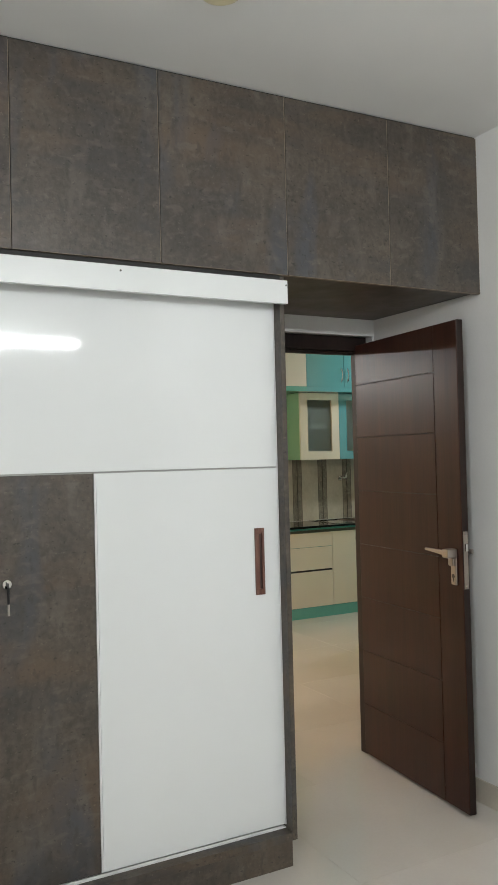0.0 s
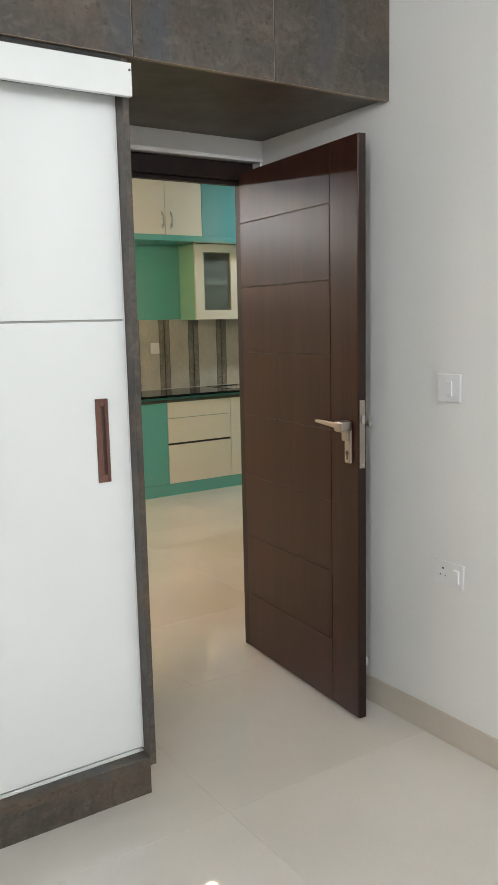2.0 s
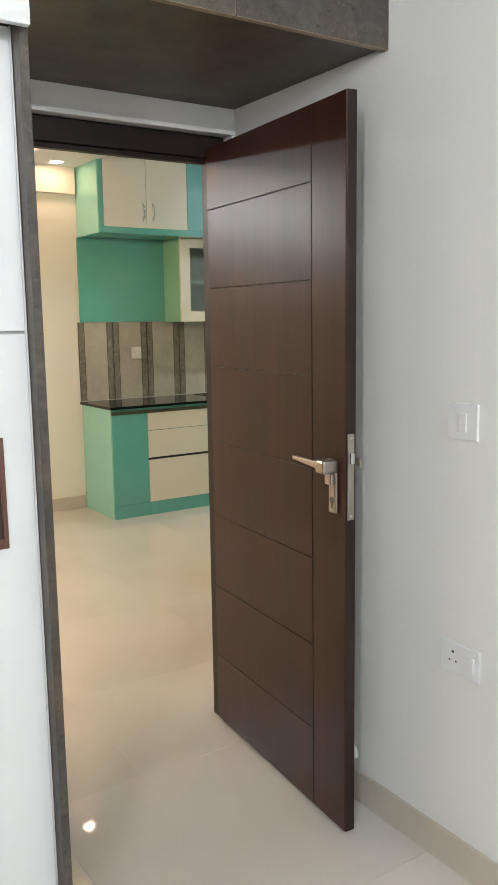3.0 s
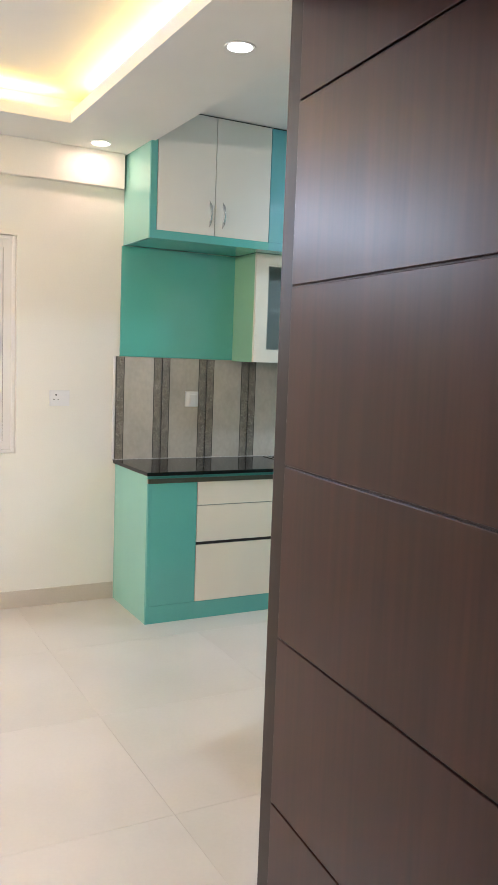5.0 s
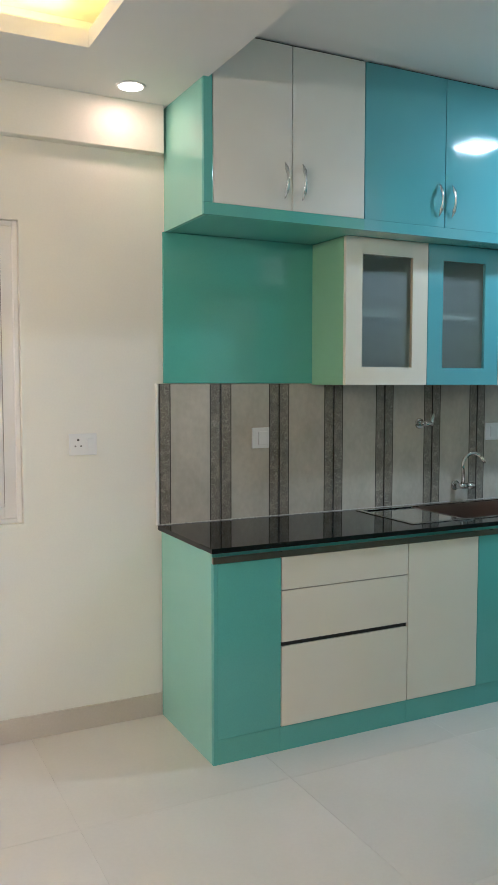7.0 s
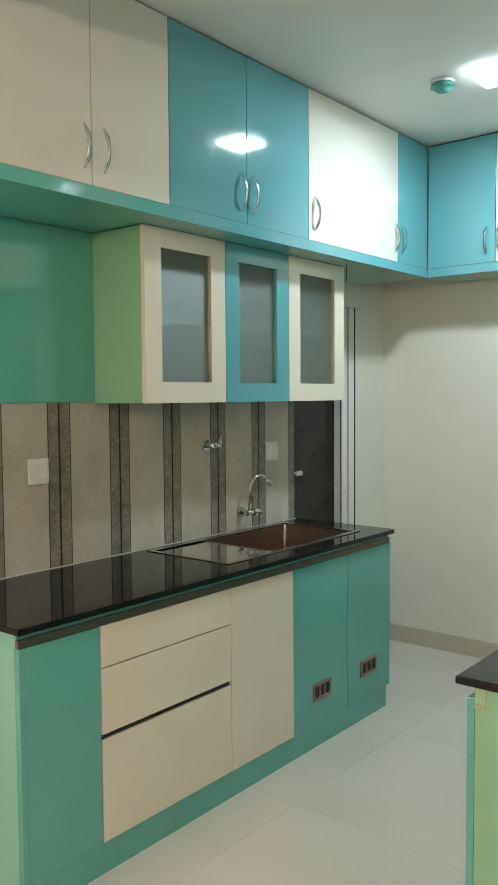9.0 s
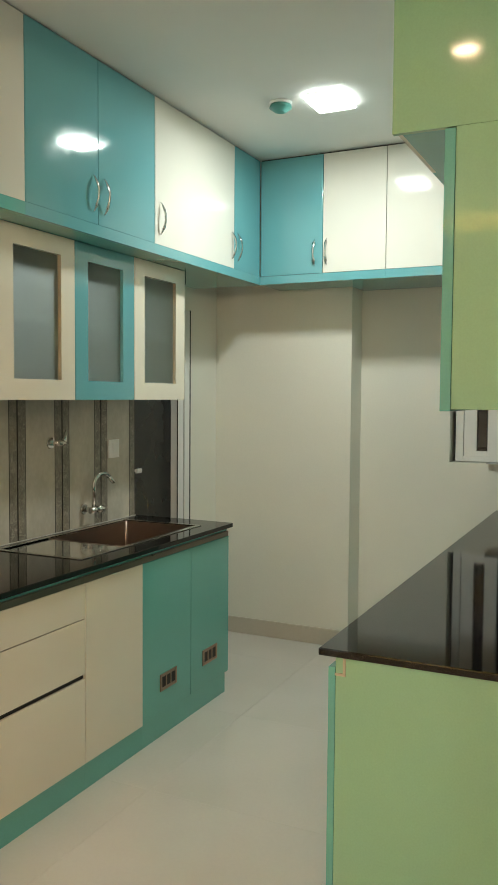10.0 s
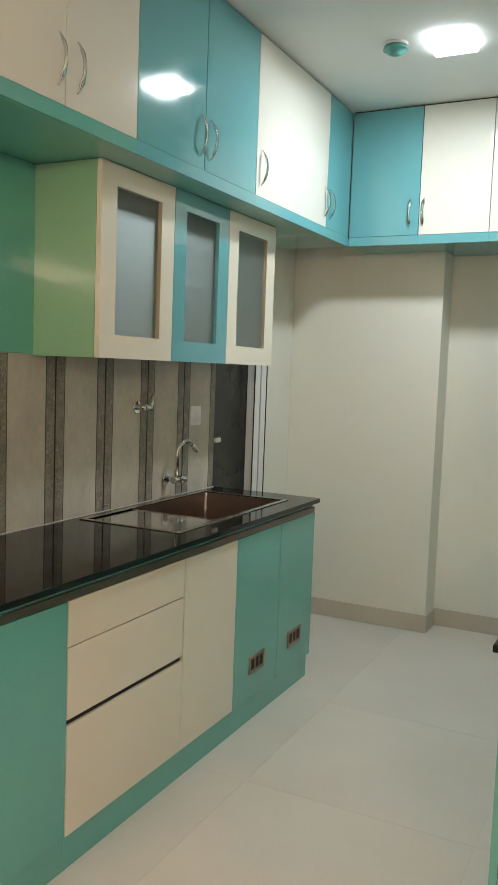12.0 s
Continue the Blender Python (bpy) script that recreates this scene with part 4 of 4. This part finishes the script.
switch_plate("light_switch", "white square switch on the tiled wall", "y", 4.133, 4.221, 1.175, 1.27, 7.3055, [(4.163, 4.212, 1.192, 1.252)])
switch_plate("light_switch", "white square switch on the tiles near the tap", "y", 5.531, 5.623, 1.172, 1.264, 7.3055, [(5.562, 5.613, 1.19, 1.246)])


def utility_door():
    d = thing("door_1", (6.08, 7.33, 0), "closed dark glazed utility door in a white frame", "door", kind="structure")
    part("leaf", box(5.79, 6.262, 7.372, 7.40, 0.005, 1.93, 0.002), DARKGLASS, d, "dark glass leaf")
    fr = box(6.248, 6.314, 7.322, 7.371, 0.0, 1.984, 0.003)
    box(6.319, 6.374, 7.3145, 7.371, 0.0, 1.984, 0.003, bm=fr)
    box(5.79, 6.248, 7.325, 7.371, 1.934, 1.984, 0.003, bm=fr)
    part("frame", fr, UPVC, d, "white plastic frame")
    part("seal", box(6.245, 6.2478, 7.320, 7.326, 0.005, 1.934), BLACK, d)
    part("seal", box(6.3145, 6.3185, 7.3185, 7.3215, 0.0, 1.984), SEAM, d)
    part("seal", box(6.3745, 6.3785, 7.311, 7.3168, 0.0, 1.988), GAP_SHADE_TRIM, d)
    h = box(5.80, 5.85, 7.305, 7.32, 1.073, 1.097, 0.005)
    tube([(5.825, 7.371, 1.085), (5.825, 7.318, 1.085)], 0.006, 10, bm=h)
    part("handle", h, PLASTIC, d, "small white handle")
    part("threshold", box(5.79, 6.374, 7.401, 7.47, -0.02, 0.004), GRANITE, d)
    part("back", box(5.788, 6.376, 7.465, 7.47, 0.004, 1.986), GAP_SHADE_TRIM, d)


utility_door()

# ---- kitchen, window side ----
def second_counter():
    c = thing("base_cabinet", (5.0, 5.3, 0), "base cabinet with light green gloss end panel and teal door", "cabinet")
    part("end_panel", box(4.09, 4.108, 5.002, 5.584, 0.0, 0.833, 0.001), GREEN, c, "light green gloss end panel")
    part("body", box(4.1085, 6.898, 5.002, 5.562, 0.10, 0.80), TEAL, c)
    part("plinth", box(4.1085, 6.898, 5.50, 5.53, 0.0, 0.0995), TEAL, c)
    for k in range(5):
        a = 4.092 + k * 0.561
        part("door", box(a, a + 0.558, 5.5855, 5.604, 0.108, 0.803, 0.0012), TEAL, c)
    ch = box(4.1085, 6.898, 5.5625, 5.5655, 0.7915, 0.833)
    box(4.1085, 6.898, 5.5655, 5.584, 0.7915, 0.7945, bm=ch)
    part("profile_handle", ch, EDGE, c, "cream grip profile")
    cap = box(4.0868, 4.0898, 5.557, 5.585, 0.784, 0.791, 0.0008)
    box(4.0868, 4.0898, 5.557, 5.564, 0.791, 0.833, 0.0008, bm=cap)
    part("profile_cap", cap, EDGE, c)
    solid("worktop", rounded_top(4.076, 6.898, 5.002, 5.625, 0.8335, 0.853, [(4.076, 5.62)]), GRANITE, None, "polished black granite worktop reaching the window wall", "worktop", at=(5.4, 5.3, 0.82))
    l = thing("loft_cabinet", (5.0, 5.25, 2.155), "deep high loft cabinet with light green end panel", "cabinet", "kitchen loft cabinets")
    part("end_panel", box(4.233, 4.251, 5.002, 5.501, 2.155, 2.812, 0.001), GREEN, l, "light green gloss end panel")
    part("body", box(4.2515, 6.41, 5.002, 5.478, 2.155, 2.812), TEAL, l)
    for k in range(5):
        a = 4.253 + k * 0.43
        d = part("door", box(a, a + 0.427, 5.483, 5.501, 2.168, 2.811, 0.0012), (CREAM, TEAL)[k % 2], l)
        bow_handle(d, (a + (0.39 if k % 2 == 0 else 0.04), 5.501, 2.284), (0, 1, 0))
    # Ceiling gap shade again, as a dark strip.
    part("top_gap", box(4.26, 6.41, 5.002, 5.485, 2.8125, KIT_CEIL - 0.0005), GAP_SHADE_TRIM, l)
    w = thing("wall_cabinet", (5.0, 5.17, 1.457), "wall cabinet with light green end panel and teal door", "cabinet")
    part("end_panel", box(4.233, 4.251, 5.002, 5.339, 1.457, 2.1545, 0.001), GREEN, w, "light green gloss end panel")
    part("body", box(4.2515, 6.10, 5.002, 5.339, 1.457, 2.1545), TEAL, w)
    for k in range(4):
        a = 4.228 + k * 0.468
        part("door", box(a, a + 0.465, 5.3395, 5.366, 1.452, 2.150, 0.0012), (TEAL, CREAM)[k % 2], w)


second_counter()
casement("window_2", "x", 5.065, 5.872, 1.12, 2.06, 6.965, [(5.11, 5.465), (5.62, 5.825)], "white plastic kitchen window onto the night", low=(0.03, 0.03))
structure("window_sill", box(6.868, 6.964, 5.065, 5.68, 1.1152, 1.1195, 0.001), SEAM, "thin grey stone sill under the window", "sill")


def panel_light():
    p = thing("ceiling_light", (5.68, 6.2, KIT_CEIL), "square white panel light glowing on the ceiling", "ceiling light")
    part("frame", box(5.582, 5.778, 6.115, 6.285, KIT_CEIL - 0.008, KIT_CEIL - 0.0005, 0.002), PLASTIC, p)
    part("diffuser", box(5.577, 5.783, 6.11, 6.29, KIT_CEIL - 0.026, KIT_CEIL - 0.0085, 0.007), PANEL_ON, p, "glowing square opal diffuser")
    d = thing("heat_detector", (5.637, 6.423, KIT_CEIL), "round detector under a teal cover on the ceiling", "detector")
    x, y = 5.637, 6.423
    part("base", tube([(x, y, KIT_CEIL - 0.0005), (x, y, KIT_CEIL - 0.012)], [0.052, 0.05], 28), PLASTIC, d, "white base")
    part("cover", tube([(x, y, KIT_CEIL - 0.0125), (x, y, KIT_CEIL - 0.026), (x, y, KIT_CEIL - 0.03), (x, y, KIT_CEIL - 0.042), (x, y, KIT_CEIL - 0.046)], [0.048, 0.052, 0.044, 0.03, 0.018], 28), material("teal_plastic", (0.10, 0.36, 0.33), 0.3), d, "teal plastic cover")


panel_light()


# ---- outside, at night ----
structure("ground", box(-400, 400, -400, 800, -22.2, -22.0), material("dark_ground", (0.02, 0.02, 0.02), 0.9), "dark ground far below outside", "ground")
# Sheet with its own weak glow, in place of the night distance.
structure("backdrop", box(-300, 300, 150, 151, -22.0, 120), glowing("night_backdrop_glow", (0.006, 0.0085, 0.0095), 1.0), "dark sheet glowing faintly in place of the night distance", "backdrop")
tower = thing("far_building", (40, 100, -22), "far tower block with a dim blue-green glow put into its wall", "building")
# Wall glows by itself in place of night light falling on it.
part("wall", box(14.2, 60, 99, 99.8, -22.0, 8.75), glowing("self_glowing_facade", (0.012, 0.030, 0.033), 1.0), tower)
LIT = glowing("far_lamp", (1.0, 0.9, 0.7), 5)
for lx, lz in ((14.62, -1.75), (14.58, -2.4), (15.35, -1.8)):
    part("window", box(lx, lx + 0.09, 98.95, 98.99, lz, lz + 0.09), glowing("far_window_light", (1.0, 0.9, 0.7), 1.2), tower, "lit window")


def far_lamp(lx, lz, size, label):
    fl = thing("street_lamp", (lx, 90, -22), label, "street lamp", "far street lamps")
    part("pole", tube([(lx, 90.2, -22.0), (lx, 90.2, lz)], 0.008, 6), GAP_SHADE_TRIM, fl)
    part("lamp_head", box(lx - size, lx + size, 89.9, 90.15, lz, lz + size * 0.8, 0.01), LIT, fl)


for k in range(6):
    far_lamp(11.6 + k * 0.5, -6.43 + 0.05 * k, 0.1, "small far street lamp glowing at night")
far_lamp(14.72, -7.25, 0.26, "brighter far street lamp glowing white at night")


wire = thing("loose_wire", (5.95, 7.10, 2.121), "short dark loose wire hanging under the loft cabinet", "wire")
part("wire", tube([(5.95, 7.10, 2.121), (5.951, 7.10, 2.10), (5.949, 7.102, 2.075)], 0.0025, 8), BLACK, wire)


# ---- tiled floors and splashbacks ----
def tiled_floor(name, x0, x1, y0, y1, ox, oy, size, label):
    f = structure(name, box(x0, x1, y0, y1, -0.06, -0.0012), GROUT, label, "floor")
    cache = {}
    i0, i1 = math.floor((x0 - ox) / size), math.ceil((x1 - ox) / size)
    j0, j1 = math.floor((y0 - oy) / size), math.ceil((y1 - oy) / size)
    for i in range(i0, i1):
        for j in range(j0, j1):
            a, b = max(x0, ox + i * size), min(x1, ox + (i + 1) * size)
            c, d = max(y0, oy + j * size), min(y1, oy + (j + 1) * size)
            if x1 - b < 0.05:
                b = x1
            if b - a < 0.05 or d - c < 0.02:
                continue
            key = (round(b - a, 3), round(d - c, 3))
            if key not in cache:
                bm = box(-key[0] / 2 + 0.0006, key[0] / 2 - 0.0006, -key[1] / 2 + 0.0006, key[1] / 2 - 0.0006, -0.008, 0.0)
                me = bpy.data.meshes.new("tile")
                bm.to_mesh(me)
                bm.free()
                me.materials.append(TILE)
                cache[key] = me
            t = new("tile", cache[key])
            t.parent = f
            t.location = ((a + b) / 2, (c + d) / 2, 0)


tiled_floor("floor_bedroom", -0.68, 2.812, -1.12, 3.49, 1.98, 2.69, 0.8, "glossy cream vitrified tile bedroom floor")
tiled_floor("floor_hall", -1.6, 7.05, 3.49, 7.47, 3.114, 5.742, 0.8, "glossy cream vitrified tile hall and kitchen floor")


def splash_tile(parent, axis, a0, a1, z0, z1, face, out, left=True, right=True):
    """A wall tile with a dark relief border down its sides, ruled off by black lines."""
    def lay(p, q, d, r, s):
        lo, hi = sorted((face, face + out * d))
        return box(*((p, q, lo, hi) if axis == "y" else (lo, hi, p, q)), r, s)
    lo, hi = a0 + 0.0008, a1 - 0.0008
    w, line = 0.048, 0.0045
    m0 = lo + (w + line if left else 0)
    m1 = hi - (w + line if right else 0)
    t = part("tile", lay(m0, m1, 0.006, z0, z1), SPLASH, parent)
    if left:
        part("border", lay(lo + 0.0035, lo + w, 0.0066, z0, z1), BAND, t)
        part("line", lay(lo + 0.0015, lo + 0.0035, 0.0062, z0, z1), RULE, t)
        part("line", lay(lo + w, m0, 0.0062, z0, z1), RULE, t)
    if right:
        part("border", lay(hi - w, hi - 0.0035, 0.0066, z0, z1), BAND, t)
        part("line", lay(hi - 0.0035, hi - 0.0015, 0.0062, z0, z1), RULE, t)
        part("line", lay(m1, hi - w, 0.0062, z0, z1), RULE, t)
    return t


sp = structure("splashback", box(3.674, 5.781, 7.3115, 7.3165, 0.86, 1.472), material("tile_grout", (0.5, 0.48, 0.44), 0.8), "grey splashback tiles with dark vertical bands", "splashback")
for k in range(7):
    x = 3.6775 + k * 0.2998
    splash_tile(sp, "y", max(3.684, x), x + 0.2998, 0.8535, 1.4715, 7.3115, -1, True, True)
sp2 = structure("splashback_window", box(6.8965, 6.8995, 5.002, 5.60, 0.86, 1.114), GROUT, "grey tiles with dark bands under the window", "splashback")
for k in range(2):
    y = 5.60 - k * 0.295
    splash_tile(sp2, "x", y - 0.295, y, 0.8535, 1.114, 6.8965, -1)
bead = box(3.672, 5.78, 7.301, 7.3053, 0.8532, 0.857)
structure("grout_bead", bead, material("white_cement", (0.6, 0.58, 0.54), 0.8, fine=0.4, fine_scale=90), "rough white cement line along the worktop back", "trim")
structure("grout_edge", box(3.668, 3.6805, 7.3045, 7.3165, 0.8535, 1.4725, 0.002), PAINT, "rough white plaster edge beside the first tile", "trim")
